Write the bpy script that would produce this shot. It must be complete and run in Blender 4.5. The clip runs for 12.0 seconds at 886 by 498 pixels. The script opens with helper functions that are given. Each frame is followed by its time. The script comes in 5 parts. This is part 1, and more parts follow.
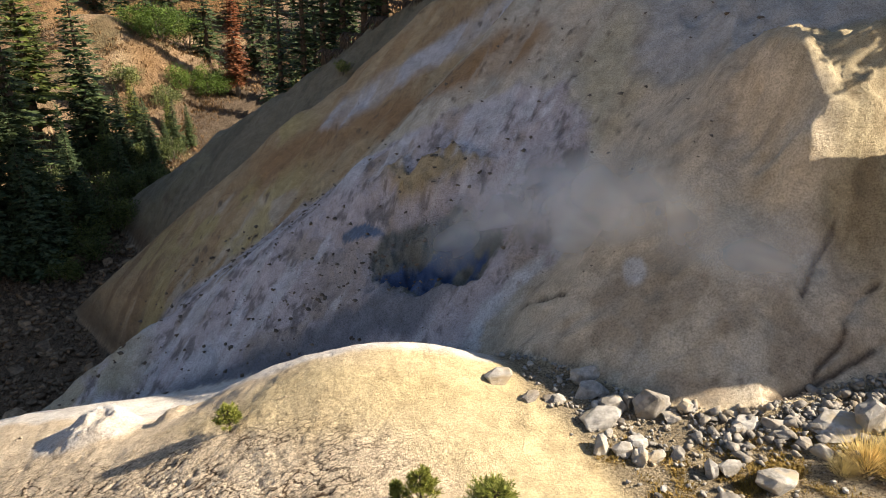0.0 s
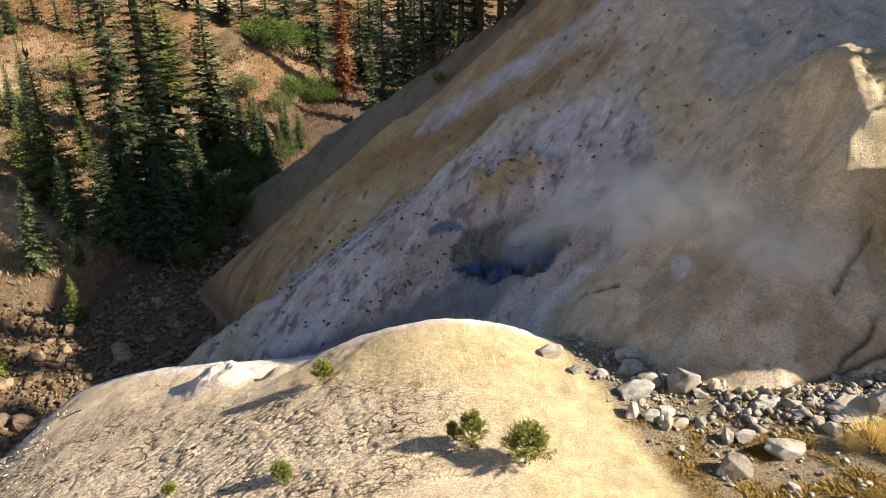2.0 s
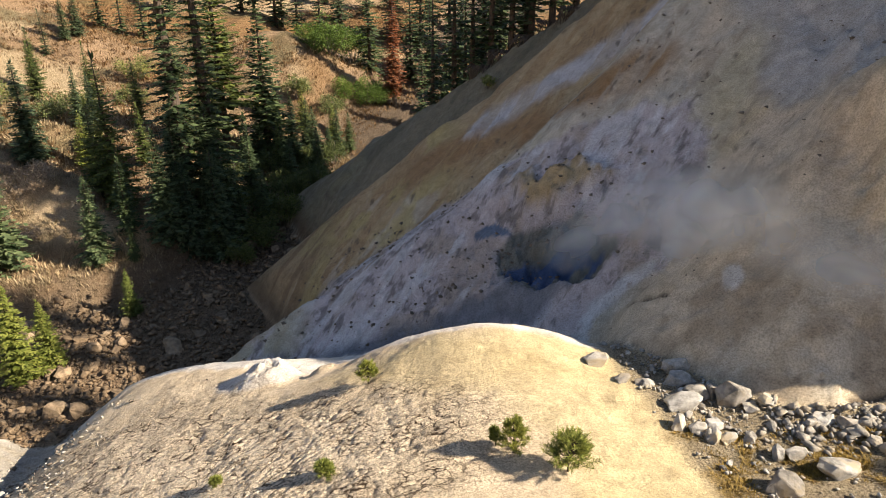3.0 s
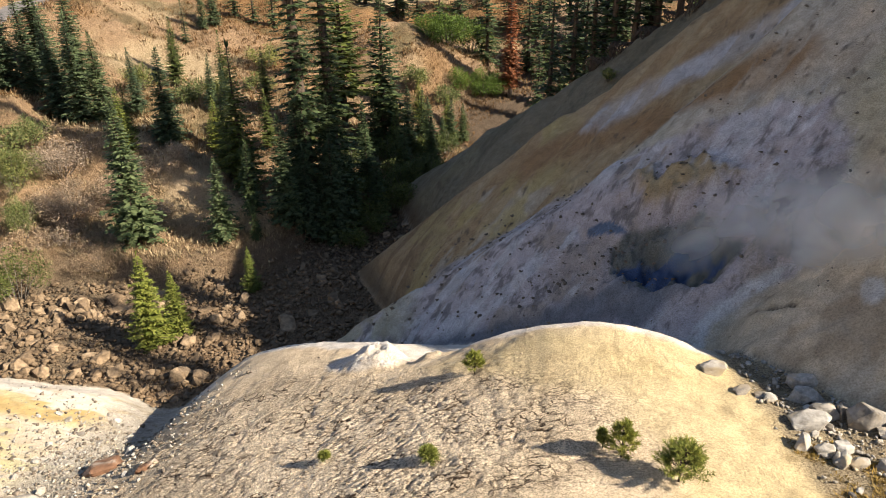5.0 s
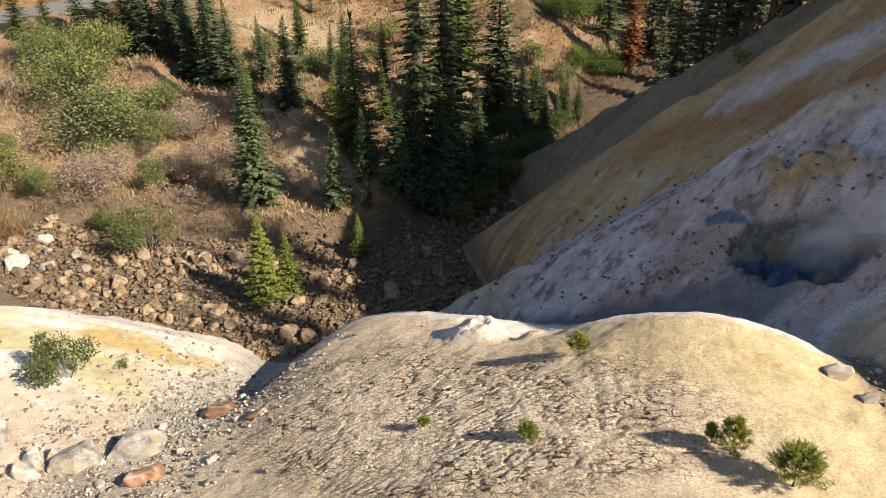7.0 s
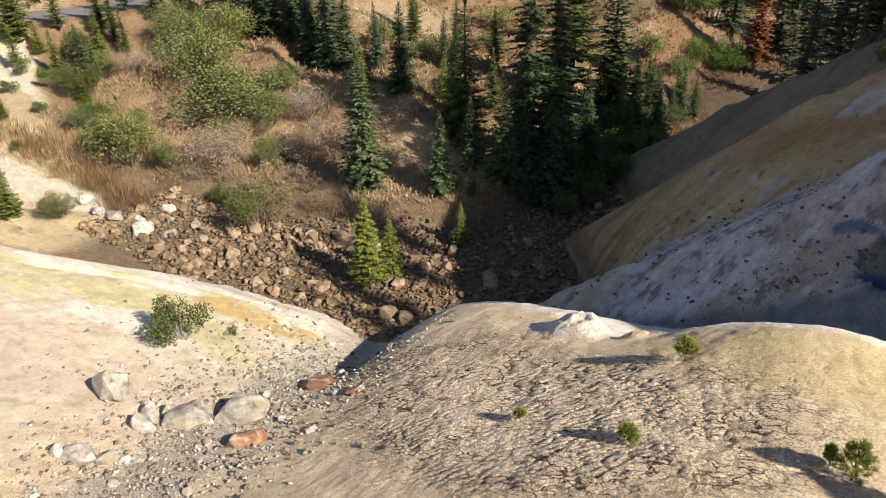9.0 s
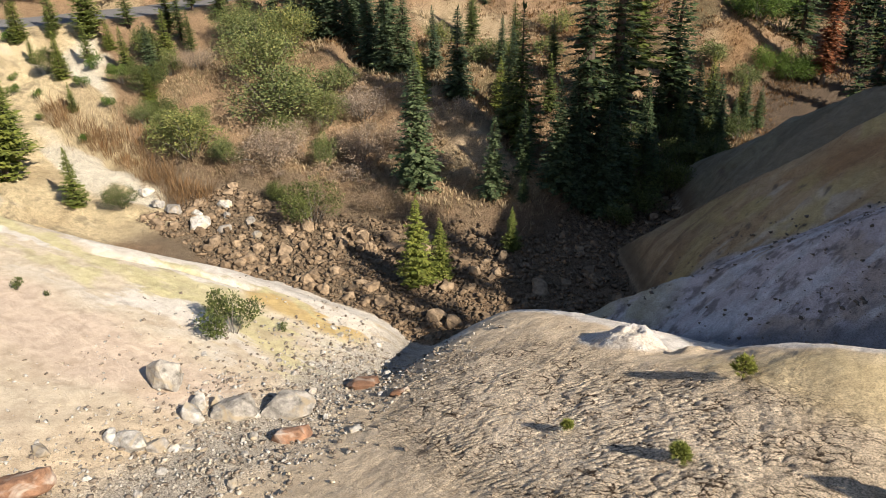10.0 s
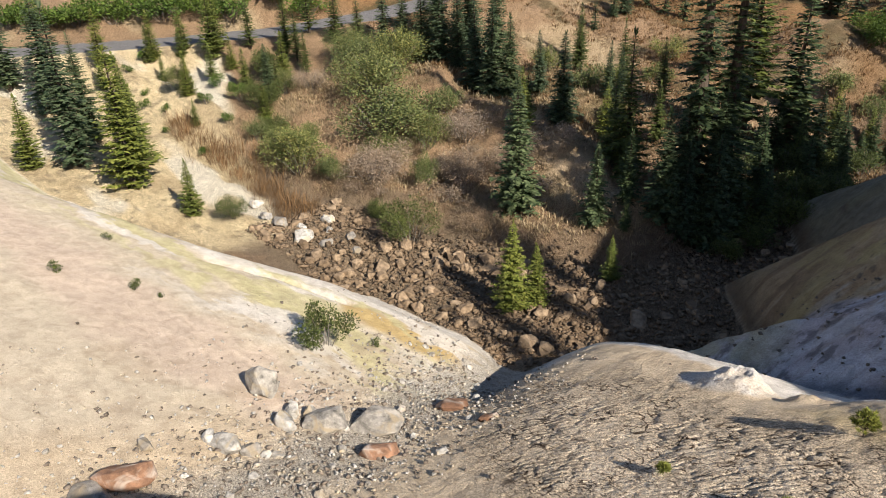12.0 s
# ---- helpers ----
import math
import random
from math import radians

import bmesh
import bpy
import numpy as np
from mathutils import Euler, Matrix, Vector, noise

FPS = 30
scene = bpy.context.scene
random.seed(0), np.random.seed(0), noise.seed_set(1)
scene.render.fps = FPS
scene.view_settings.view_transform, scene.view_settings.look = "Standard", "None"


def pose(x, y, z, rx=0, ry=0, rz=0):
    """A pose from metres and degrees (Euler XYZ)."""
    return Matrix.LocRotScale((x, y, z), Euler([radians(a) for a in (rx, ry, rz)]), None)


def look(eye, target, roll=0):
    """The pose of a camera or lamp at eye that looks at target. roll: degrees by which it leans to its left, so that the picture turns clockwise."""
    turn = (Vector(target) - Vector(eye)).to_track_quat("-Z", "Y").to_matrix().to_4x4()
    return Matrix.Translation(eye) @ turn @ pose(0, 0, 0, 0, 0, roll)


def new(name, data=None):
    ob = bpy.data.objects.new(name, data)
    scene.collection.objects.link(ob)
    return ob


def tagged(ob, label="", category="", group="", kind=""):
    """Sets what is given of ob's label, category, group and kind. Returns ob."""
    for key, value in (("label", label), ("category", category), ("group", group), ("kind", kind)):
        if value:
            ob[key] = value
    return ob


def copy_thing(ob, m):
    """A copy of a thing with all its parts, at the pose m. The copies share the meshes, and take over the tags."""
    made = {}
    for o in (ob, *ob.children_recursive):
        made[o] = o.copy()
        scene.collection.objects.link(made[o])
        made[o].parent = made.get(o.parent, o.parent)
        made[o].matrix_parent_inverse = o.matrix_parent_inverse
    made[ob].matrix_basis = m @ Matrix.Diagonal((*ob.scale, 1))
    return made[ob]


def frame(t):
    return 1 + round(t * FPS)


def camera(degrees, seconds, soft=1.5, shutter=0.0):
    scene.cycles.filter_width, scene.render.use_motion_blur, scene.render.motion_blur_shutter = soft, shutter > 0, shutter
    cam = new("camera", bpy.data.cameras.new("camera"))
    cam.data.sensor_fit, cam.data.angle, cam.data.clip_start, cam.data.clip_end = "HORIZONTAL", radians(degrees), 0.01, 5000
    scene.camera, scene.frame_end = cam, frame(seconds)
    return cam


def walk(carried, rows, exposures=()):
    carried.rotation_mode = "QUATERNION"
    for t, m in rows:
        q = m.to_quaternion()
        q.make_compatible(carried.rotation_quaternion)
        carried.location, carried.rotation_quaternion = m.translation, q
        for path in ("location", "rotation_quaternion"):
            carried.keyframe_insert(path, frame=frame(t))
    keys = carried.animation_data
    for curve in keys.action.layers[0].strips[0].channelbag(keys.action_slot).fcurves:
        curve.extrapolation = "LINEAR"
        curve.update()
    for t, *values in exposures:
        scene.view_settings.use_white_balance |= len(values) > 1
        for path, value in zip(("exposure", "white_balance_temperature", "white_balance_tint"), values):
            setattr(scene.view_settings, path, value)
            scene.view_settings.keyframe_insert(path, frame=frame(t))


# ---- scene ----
cam = camera(65.03, 12.0, soft=0.42)
# seconds, place, and the turn about x, y and z
ROWS = [
    (0, -0.705, 2.902, 25.123, 64.598, -1.839, -6.329),
    (0.5, -0.245, 1.213, 25.353, 65.723, -0.7, -4.39),
    (1, -0.061, 0.358, 25.75, 65.412, 0.072, -2.403),
    (1.5, -0.015, 0.027, 25.972, 65.038, 0.008, -0.134),
    (2, -0.053, -0.049, 26.018, 64.875, -0.341, 1.821),
    (2.5, -0.065, -0.075, 26.04, 64.996, -0.168, 3.715),
    (3, -0.086, -0.088, 26.038, 65.166, -0.004, 5.765),
    (5, -0.318, -0.075, 26.01, 64.586, 0.944, 14.881),
    (5.5, -0.35, -0.075, 25.926, 64.272, 0.856, 17.712),
    (6, -0.429, -0.099, 25.923, 63.708, 0.85, 19.84),
    (6.5, -0.515, -0.155, 25.953, 63.249, 1.045, 22.112),
    (7, -0.57, -0.18, 25.934, 62.874, 1.196, 24.059),
    (9, -0.845, -0.248, 25.864, 62.253, 1.588, 32.799),
    (9.5, -0.933, -0.249, 25.849, 62.498, 1.783, 35.144),
    (10, -1.011, -0.16, 25.778, 62.721, 1.456, 37.396),
    (10.5, -1.096, -0.158, 25.777, 62.94, 1.177, 39.626),
    (11, -1.131, -0.143, 25.756, 63.584, 1.553, 41.908),
    (11.5, -1.121, -0.115, 25.768, 64.238, 1.805, 43.966),
    (12, -1.191, -0.083, 25.719, 64.825, 2.111, 45.778),
]
EXPOSURES = [(0.0, 1.43, 7350, 10), (3.0, 1.43, 7350, 10), (6.5, 1.30, 7200, 10), (9.5, 1.10, 6950, 10), (12.0, 0.95, 6650, 10)]
walk(cam, [(t, pose(*row)) for t, *row in ROWS], EXPOSURES)

# ---------------------------------------------------------------- light
SUN_HIGH, SUN_FROM = radians(34.5), Vector((1.0, -0.10, 0)).normalized()

world = bpy.data.worlds.new("sky")
scene.world = world
world.use_nodes = True
sky = world.node_tree.nodes.new("ShaderNodeTexSky")
sky.sky_type, sky.sun_disc = "NISHITA", False
sky.sun_elevation, sky.sun_rotation = SUN_HIGH, math.atan2(SUN_FROM.x, SUN_FROM.y)
sky.altitude = 2000
world.node_tree.links.new(sky.outputs[0], world.node_tree.nodes["Background"].inputs[0])
world.node_tree.nodes["Background"].inputs[1].default_value = 0.087

sun = new("sun", bpy.data.lights.new("sun", "SUN"))
sun.data.energy, sun.data.angle, sun.data.color = 5.0, radians(0.55), (1.0, 0.93, 0.82)
towards = SUN_FROM * math.cos(SUN_HIGH) + Vector((0, 0, math.sin(SUN_HIGH)))
sun.matrix_world = look(towards * 200, (0, 0, 0))


# ---------------------------------------------------------------- materials
def material(name, rough=0.9):
    m = bpy.data.materials.new(name)
    m.use_nodes = True
    nt = m.node_tree
    b = nt.nodes["Principled BSDF"]
    b.inputs["Roughness"].default_value = rough
    b.inputs["Specular IOR Level"].default_value = 0.25
    return m, nt, b


def node(nt, kind, **values):
    n = nt.nodes.new(kind)
    for key, v in values.items():
        n.inputs[key.replace("_", " ")].default_value = v
    return n


def blend(nt, mode, fac, a, b):
    n = nt.nodes.new("ShaderNodeMix")
    n.data_type, n.blend_type = "RGBA", mode
    for socket, v in ((n.inputs[0], fac), (n.inputs[6], a), (n.inputs[7], b)):
        if isinstance(v, bpy.types.NodeSocket):
            nt.links.new(v, socket)
        else:
            socket.default_value = v
    return n.outputs[2]


def ramp(nt, source, stops):
    n = nt.nodes.new("ShaderNodeValToRGB")
    while len(n.color_ramp.elements) < len(stops):
        n.color_ramp.elements.new(0.5)
    for e, (at, c) in zip(n.color_ramp.elements, stops):
        e.position, e.color = at, (*c, 1) if len(c) == 3 else c
    nt.links.new(source, n.inputs[0])
    return n.outputs[0]


def noise_out(nt, where, scale, detail=5.0, rough=0.6, distortion=0.0):
    n = node(nt, "ShaderNodeTexNoise", Scale=scale, Detail=detail, Roughness=rough, Distortion=distortion)
    nt.links.new(where, n.inputs["Vector"])
    return n.outputs["Fac"]


def bump(nt, b, height, strength, distance, below=None):
    n = node(nt, "ShaderNodeBump", Strength=strength, Distance=distance)
    nt.links.new(height, n.inputs["Height"])
    if below:
        nt.links.new(below, n.inputs["Normal"])
    nt.links.new(n.outputs[0], b.inputs["Normal"])
    return n.outputs[0]


def ground_material():
    """Bare mineral soil: the tint of each place, broken up by blotches, grains and loose grit."""
    m, nt, b = material("mineral_ground", 0.95)
    where = nt.nodes.new("ShaderNodeNewGeometry").outputs["Position"]
    tint = nt.nodes.new("ShaderNodeAttribute")
    tint.attribute_name = "tint"
    grit = nt.nodes.new("ShaderNodeAttribute")
    grit.attribute_name = "grit"
    fine = noise_out(nt, where, 17.0, 6.0, 0.8)
    broad = noise_out(nt, where, 1.6, 7.0, 0.68, 0.6)
    rough = node(nt, "ShaderNodeMath")
    rough.operation = "MULTIPLY_ADD"
    nt.links.new(grit.outputs["Fac"], rough.inputs[0])
    rough.inputs[1].default_value, rough.inputs[2].default_value = 0.80, 0.14
    c = blend(nt, "MULTIPLY", rough.outputs[0], tint.outputs["Color"], ramp(nt, fine, [(0.40, (0.17, 0.15, 0.13)), (0.48, (0.92, 0.91, 0.90)), (0.60, (1.62, 1.62, 1.62))]))
    c = blend(nt, "MULTIPLY", 0.75, c, ramp(nt, broad, [(0.32, (0.66, 0.63, 0.60)), (0.66, (1.16, 1.16, 1.16))]))
    for scale, low, high, tone in ((14.0, 0.14, 0.24, (0.30, 0.26, 0.22)), (6.0, 0.08, 0.13, (0.22, 0.18, 0.15))):
        cells = node(nt, "ShaderNodeTexVoronoi", Scale=scale, Randomness=1.0)
        nt.links.new(where, cells.inputs["Vector"])
        spots = ramp(nt, cells.outputs["Distance"], [(low, tone), (high, (1, 1, 1))])
        some = node(nt, "ShaderNodeMath")
        some.operation = "MULTIPLY"
        nt.links.new(grit.outputs["Fac"], some.inputs[0])
        nt.links.new(ramp(nt, noise_out(nt, where, scale * 0.09, 3.0), [(0.42, (0, 0, 0)), (0.58, (1, 1, 1))]), some.inputs[1])
        c = blend(nt, "MULTIPLY", some.outputs[0], c, spots)
    # thin dark-painted shade of cracks in the dried crust, where the ground carries them
    crust = nt.nodes.new("ShaderNodeAttribute")
    crust.attribute_name = "crust"
    warp = node(nt, "ShaderNodeTexNoise", Scale=1.3, Detail=5.0, Roughness=0.65)
    nt.links.new(where, warp.inputs["Vector"])
    bent = nt.nodes.new("ShaderNodeVectorMath")
    bent.operation = "MULTIPLY_ADD"
    nt.links.new(warp.outputs["Color"], bent.inputs[0])
    bent.inputs[1].default_value = (0.9, 0.7, 0)
    nt.links.new(where, bent.inputs[2])
    flat = nt.nodes.new("ShaderNodeMapping")
    flat.inputs["Scale"].default_value = (2.1, 4.6, 0.0)
    nt.links.new(bent.outputs[0], flat.inputs[0])
    net = node(nt, "ShaderNodeTexVoronoi", Scale=1.0, Randomness=1.0)
    net.feature = "DISTANCE_TO_EDGE"
    nt.links.new(flat.outputs[0], net.inputs["Vector"])
    lines = ramp(nt, net.outputs["Distance"], [(0.015, (0.10, 0.075, 0.06)), (0.075, (1, 1, 1))])
    open_here = node(nt, "ShaderNodeMath")
    open_here.operation = "MULTIPLY"
    nt.links.new(crust.outputs["Fac"], open_here.inputs[0])
    nt.links.new(ramp(nt, noise_out(nt, where, 0.9, 4.0, 0.6), [(0.40, (0.1, 0.1, 0.1)), (0.56, (1, 1, 1))]), open_here.inputs[1])
    c = blend(nt, "MULTIPLY", open_here.outputs[0], c, lines)
    pits = ramp(nt, noise_out(nt, where, 30.0, 4.0, 0.7), [(0.33, (0.20, 0.16, 0.13)), (0.42, (1, 1, 1))])
    c = blend(nt, "MULTIPLY", crust.outputs["Fac"], c, pits)
    nt.links.new(c, b.inputs["Base Color"])
    height = nt.nodes.new("ShaderNodeMath")
    height.operation = "MULTIPLY_ADD"
    nt.links.new(noise_out(nt, where, 15.0, 5.0, 0.8), height.inputs[0])
    height.inputs[1].default_value = 0.7
    nt.links.new(noise_out(nt, where, 4.5, 7.0, 0.75), height.inputs[2])
    bump(nt, b, height.outputs[0], 1.0, 0.40)
    depth = node(nt, "ShaderNodeMath")
    depth.operation = "MULTIPLY_ADD"
    nt.links.new(grit.outputs["Fac"], depth.inputs[0])
    depth.inputs[1].default_value, depth.inputs[2].default_value = 0.65, 0.35
    nt.links.new(depth.outputs[0], b.inputs["Normal"].links[0].from_node.inputs["Strength"])
    return m


def leaf_material(name, dark, light, dry=None):
    """Needles or leaves: each blade its own shade between two greens."""
    m, nt, b = material(name, 0.65)
    geo = nt.nodes.new("ShaderNodeNewGeometry")
    info = nt.nodes.new("ShaderNodeObjectInfo")
    stops = [(0.0, dark), (0.75, light)] + ([(1.0, dry)] if dry else [(1.0, light)])
    c = ramp(nt, geo.outputs["Random Per Island"], stops)
    broad = noise_out(nt, geo.outputs["Position"], 0.9, 3.0)
    c = blend(nt, "MULTIPLY", 0.8, c, ramp(nt, broad, [(0.3, (0.6, 0.62, 0.6)), (0.7, (1.25, 1.2, 1.1))]))
    c = blend(nt, "MULTIPLY", 0.6, c, ramp(nt, info.outputs["Random"], [(0.0, (0.75, 0.8, 0.9)), (1.0, (1.2, 1.1, 0.9))]))
    nt.links.new(c, b.inputs["Base Color"])
    thin = nt.nodes.new("ShaderNodeBsdfTranslucent")
    nt.links.new(c, thin.inputs[0])
    mix = node(nt, "ShaderNodeMixShader", Fac=0.25)
    nt.links.new(b.outputs[0], mix.inputs[1])
    nt.links.new(thin.outputs[0], mix.inputs[2])
    nt.links.new(mix.outputs[0], nt.nodes["Material Output"].inputs[0])
    return m


def bark_material(name, dark, light):
    m, nt, b = material(name, 0.9)
    where = nt.nodes.new("ShaderNodeTexCoord").outputs["Object"]
    stretch = nt.nodes.new("ShaderNodeMapping")
    stretch.inputs["Scale"].default_value = (9, 9, 1.6)
    nt.links.new(where, stretch.inputs[0])
    n = noise_out(nt, stretch.outputs[0], 1.5, 6.0, 0.7)
    nt.links.new(ramp(nt, n, [(0.3, dark), (0.7, light)]), b.inputs["Base Color"])
    bump(nt, b, n, 0.8, 0.05)
    return m


def stone_material(name, dark, light, stain=None):
    m, nt, b = material(name, 0.88)
    geo = nt.nodes.new("ShaderNodeNewGeometry")
    info = nt.nodes.new("ShaderNodeObjectInfo")
    where = geo.outputs["Position"]
    n = noise_out(nt, where, 3.5, 8.0, 0.68)
    c = ramp(nt, n, [(0.28, dark), (0.62, light)])
    if stain:
        s = ramp(nt, noise_out(nt, where, 1.4, 3.0, 0.5, 1.0), [(0.5, (0, 0, 0)), (0.66, (1, 1, 1))])
        c = blend(nt, "MIX", s, c, (*stain, 1))
    c = blend(nt, "MULTIPLY", 0.9, c, ramp(nt, info.outputs["Random"], [(0.0, (0.58, 0.55, 0.53)), (0.5, (0.88, 0.85, 0.81)), (1.0, (1.08, 1.08, 1.08))]))
    c = blend(nt, "MULTIPLY", 0.7, c, ramp(nt, geo.outputs["Random Per Island"], [(0.0, (0.65, 0.63, 0.61)), (1.0, (1.1, 1.08, 1.05))]))
    nt.links.new(c, b.inputs["Base Color"])
    bump(nt, b, noise_out(nt, where, 11.0, 8.0, 0.75), 0.7, 0.06)
    return m


GROUND = ground_material()
FIR = leaf_material("fir_needles", (0.014, 0.028, 0.013), (0.080, 0.115, 0.052))
FIR_BLUE = leaf_material("blue_fir_needles", (0.020, 0.042, 0.020), (0.115, 0.155, 0.084))
PINE = leaf_material("pine_needles", (0.035, 0.060, 0.018), (0.120, 0.150, 0.045))
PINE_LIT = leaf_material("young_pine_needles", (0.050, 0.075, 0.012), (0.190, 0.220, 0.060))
DEAD = leaf_material("dead_needles", (0.110, 0.040, 0.022), (0.260, 0.105, 0.055))
WILLOW = leaf_material("willow_leaves", (0.060, 0.085, 0.028), (0.210, 0.235, 0.090), (0.265, 0.260, 0.095))
ALDER = leaf_material("alder_leaves", (0.040, 0.075, 0.015), (0.130, 0.200, 0.040))
DARK_LEAF = leaf_material("dark_creek_leaves", (0.030, 0.044, 0.014), (0.115, 0.140, 0.045))
SAPLING = leaf_material("sapling_needles", (0.080, 0.110, 0.016), (0.300, 0.320, 0.085))
BROWN = leaf_material("brown_brush_leaves", (0.180, 0.130, 0.098), (0.430, 0.335, 0.255))
DRY = leaf_material("dry_grass_blades", (0.210, 0.155, 0.095), (0.480, 0.375, 0.240))
RUST = leaf_material("rusty_brush_leaves", (0.100, 0.056, 0.026), (0.270, 0.160, 0.078))
STRAW = leaf_material("straw_blades", (0.420, 0.320, 0.130), (0.760, 0.620, 0.320))
MOSS = leaf_material("yellow_ground_cover", (0.170, 0.105, 0.022), (0.350, 0.230, 0.055))
BARK = bark_material("conifer_bark", (0.035, 0.026, 0.020), (0.120, 0.090, 0.070))
BARK_GREY = bark_material("weathered_bark", (0.10, 0.085, 0.07), (0.26, 0.23, 0.20))
STONE = stone_material("pale_boulder_stone", (0.10, 0.095, 0.088), (0.50, 0.48, 0.45), (0.40, 0.34, 0.25))
STONE_RED = stone_material("rusty_boulder_stone", (0.12, 0.07, 0.048), (0.32, 0.18, 0.115), (0.46, 0.40, 0.35))
STONE_CREEK = stone_material("creek_stone", (0.07, 0.05, 0.034), (0.31, 0.23, 0.155))


def steam_material():
    """Thin white steam: clear but for soft wisps that die away towards the rim of each veil."""
    m = bpy.data.materials.new("steam")
    m.use_nodes = True
    nt = m.node_tree
    nt.nodes.remove(nt.nodes["Principled BSDF"])
    at = nt.nodes.new("ShaderNodeTexCoord").outputs["Object"]
    far = nt.nodes.new("ShaderNodeVectorMath")
    far.operation = "LENGTH"
    nt.links.new(at, far.inputs[0])
    fade = ramp(nt, far.outputs["Value"], [(0.0, (1, 1, 1)), (0.35, (0.75, 0.75, 0.75)), (0.98, (0, 0, 0))])
    where = nt.nodes.new("ShaderNodeNewGeometry").outputs["Position"]
    wisps = ramp(nt, noise_out(nt, where, 0.40, 3.0, 0.45, 0.8), [(0.28, (0.12, 0.12, 0.12)), (0.85, (1, 1, 1))])
    fac = nt.nodes.new("ShaderNodeMath")
    fac.operation = "MULTIPLY"
    nt.links.new(fade, fac.inputs[0])
    nt.links.new(wisps, fac.inputs[1])
    thin = nt.nodes.new("ShaderNodeMath")
    thin.operation = "MULTIPLY"
    nt.links.new(fac.outputs[0], thin.inputs[0])
    thin.inputs[1].default_value = 0.92
    white = node(nt, "ShaderNodeBsdfDiffuse", Color=(0.86, 0.84, 0.80, 1))
    back = node(nt, "ShaderNodeBsdfTranslucent", Color=(0.86, 0.84, 0.80, 1))
    both = node(nt, "ShaderNodeMixShader", Fac=0.5)
    nt.links.new(white.outputs[0], both.inputs[1])
    nt.links.new(back.outputs[0], both.inputs[2])
    clear = nt.nodes.new("ShaderNodeBsdfTransparent")
    mix = nt.nodes.new("ShaderNodeMixShader")
    nt.links.new(thin.outputs[0], mix.inputs[0])
    nt.links.new(clear.outputs[0], mix.inputs[1])
    nt.links.new(both.outputs[0], mix.inputs[2])
    nt.links.new(mix.outputs[0], nt.nodes["Material Output"].inputs[0])
    return m


STEAM = steam_material()
STONE_DARK = stone_material("dark_clod", (0.07, 0.055, 0.045), (0.24, 0.20, 0.165))
STONE_TAN = stone_material("tan_grit", (0.24, 0.18, 0.125), (0.62, 0.50, 0.37))


# ---------------------------------------------------------------- terrain
def lattice(ix, iy, seed):
    """A repeatable random number between 0 and 1 for each whole place of a lattice."""
    h = (ix.astype(np.int64) * 374761393 + iy.astype(np.int64) * 668265263 + seed * 1442695041) & 0x7FFFFFFF
    h = ((h ^ (h >> 13)) * 1274126177) & 0x7FFFFFFF
    return ((h ^ (h >> 16)) & 0xFFFF) / 65535.0


def value_noise(x, y, seed=0):
    x0, y0 = np.floor(x), np.floor(y)
    fx, fy = x - x0, y - y0
    fx, fy = fx * fx * fx * (fx * (fx * 6 - 15) + 10), fy * fy * fy * (fy * (fy * 6 - 15) + 10)
    a, b = lattice(x0, y0, seed), lattice(x0 + 1, y0, seed)
    c, d = lattice(x0, y0 + 1, seed), lattice(x0 + 1, y0 + 1, seed)
    return (a + (b - a) * fx) * (1 - fy) + (c + (d - c) * fx) * fy


def fbm(x, y, scale, octaves=4, seed=0, gain=0.5):
    """Layered noise about 0, between -1 and 1, whose largest waves are scale metres long."""
    total, size, norm = 0.0, 1.0, 0.0
    for n in range(octaves):
        f = 2.03 ** n / scale
        total = total + size * (value_noise(x * f + 17.3 * n, y * f - 9.1 * n, seed + n) * 2 - 1)
        norm, size = norm + size, size * gain
    return total / norm


def smax(a, b, k):
    return 0.5 * (a + b + np.sqrt((a - b) ** 2 + k * k))


def smin(a, b, k):
    return -smax(-a, -b, k)


def soft(v, k):
    """v where it is above 0, rounded off over k metres."""
    return 0.5 * (v + np.sqrt(v * v + k * k))


def step(v, a, b):
    s = np.clip((v - a) / (b - a), 0, 1)
    return s * s * (3 - 2 * s)


def along(x, y, line):
    """Distance to a bent line of (x, y, z), the line's smoothed height there, and the side (above 0: to the left of its run)."""
    best, side = np.full(np.shape(x), 1e9), np.zeros(np.shape(x))
    high, weight = np.zeros(np.shape(x)), np.zeros(np.shape(x))
    for (ax, ay, az), (bx, by, bz) in zip(line, line[1:]):
        dx, dy = bx - ax, by - ay
        s = np.clip(((x - ax) * dx + (y - ay) * dy) / (dx * dx + dy * dy), 0, 1)
        d = np.hypot(x - ax - s * dx, y - ay - s * dy)
        near = d < best
        best = np.where(near, d, best)
        side = np.where(near, dx * (y - ay) - dy * (x - ax), side)
        w = (d + 0.5) ** -5.0
        high, weight = high + w * (az + s * (bz - az)), weight + w
    return best, high / weight, side


CREEK = [(-2, 120, 16), (-10, 80, 9), (-14, 58, 6.2), (-15, 44, 4.8), (-20, 34, 4.2), (-28, 29.5, 4.2), (-37, 28, 4.6), (-50, 24, 6), (-72, 17, 9), (-200, 5, 25)]
ROAD = [(-190, -30, 16), (-120, 2, 13.8), (-100, 18, 14.1), (-88, 31, 14.5), (-77, 43, 15.2), (-71, 53, 16.2), (-68, 66, 17.4), (-74, 92, 20), (-95, 160, 28)]


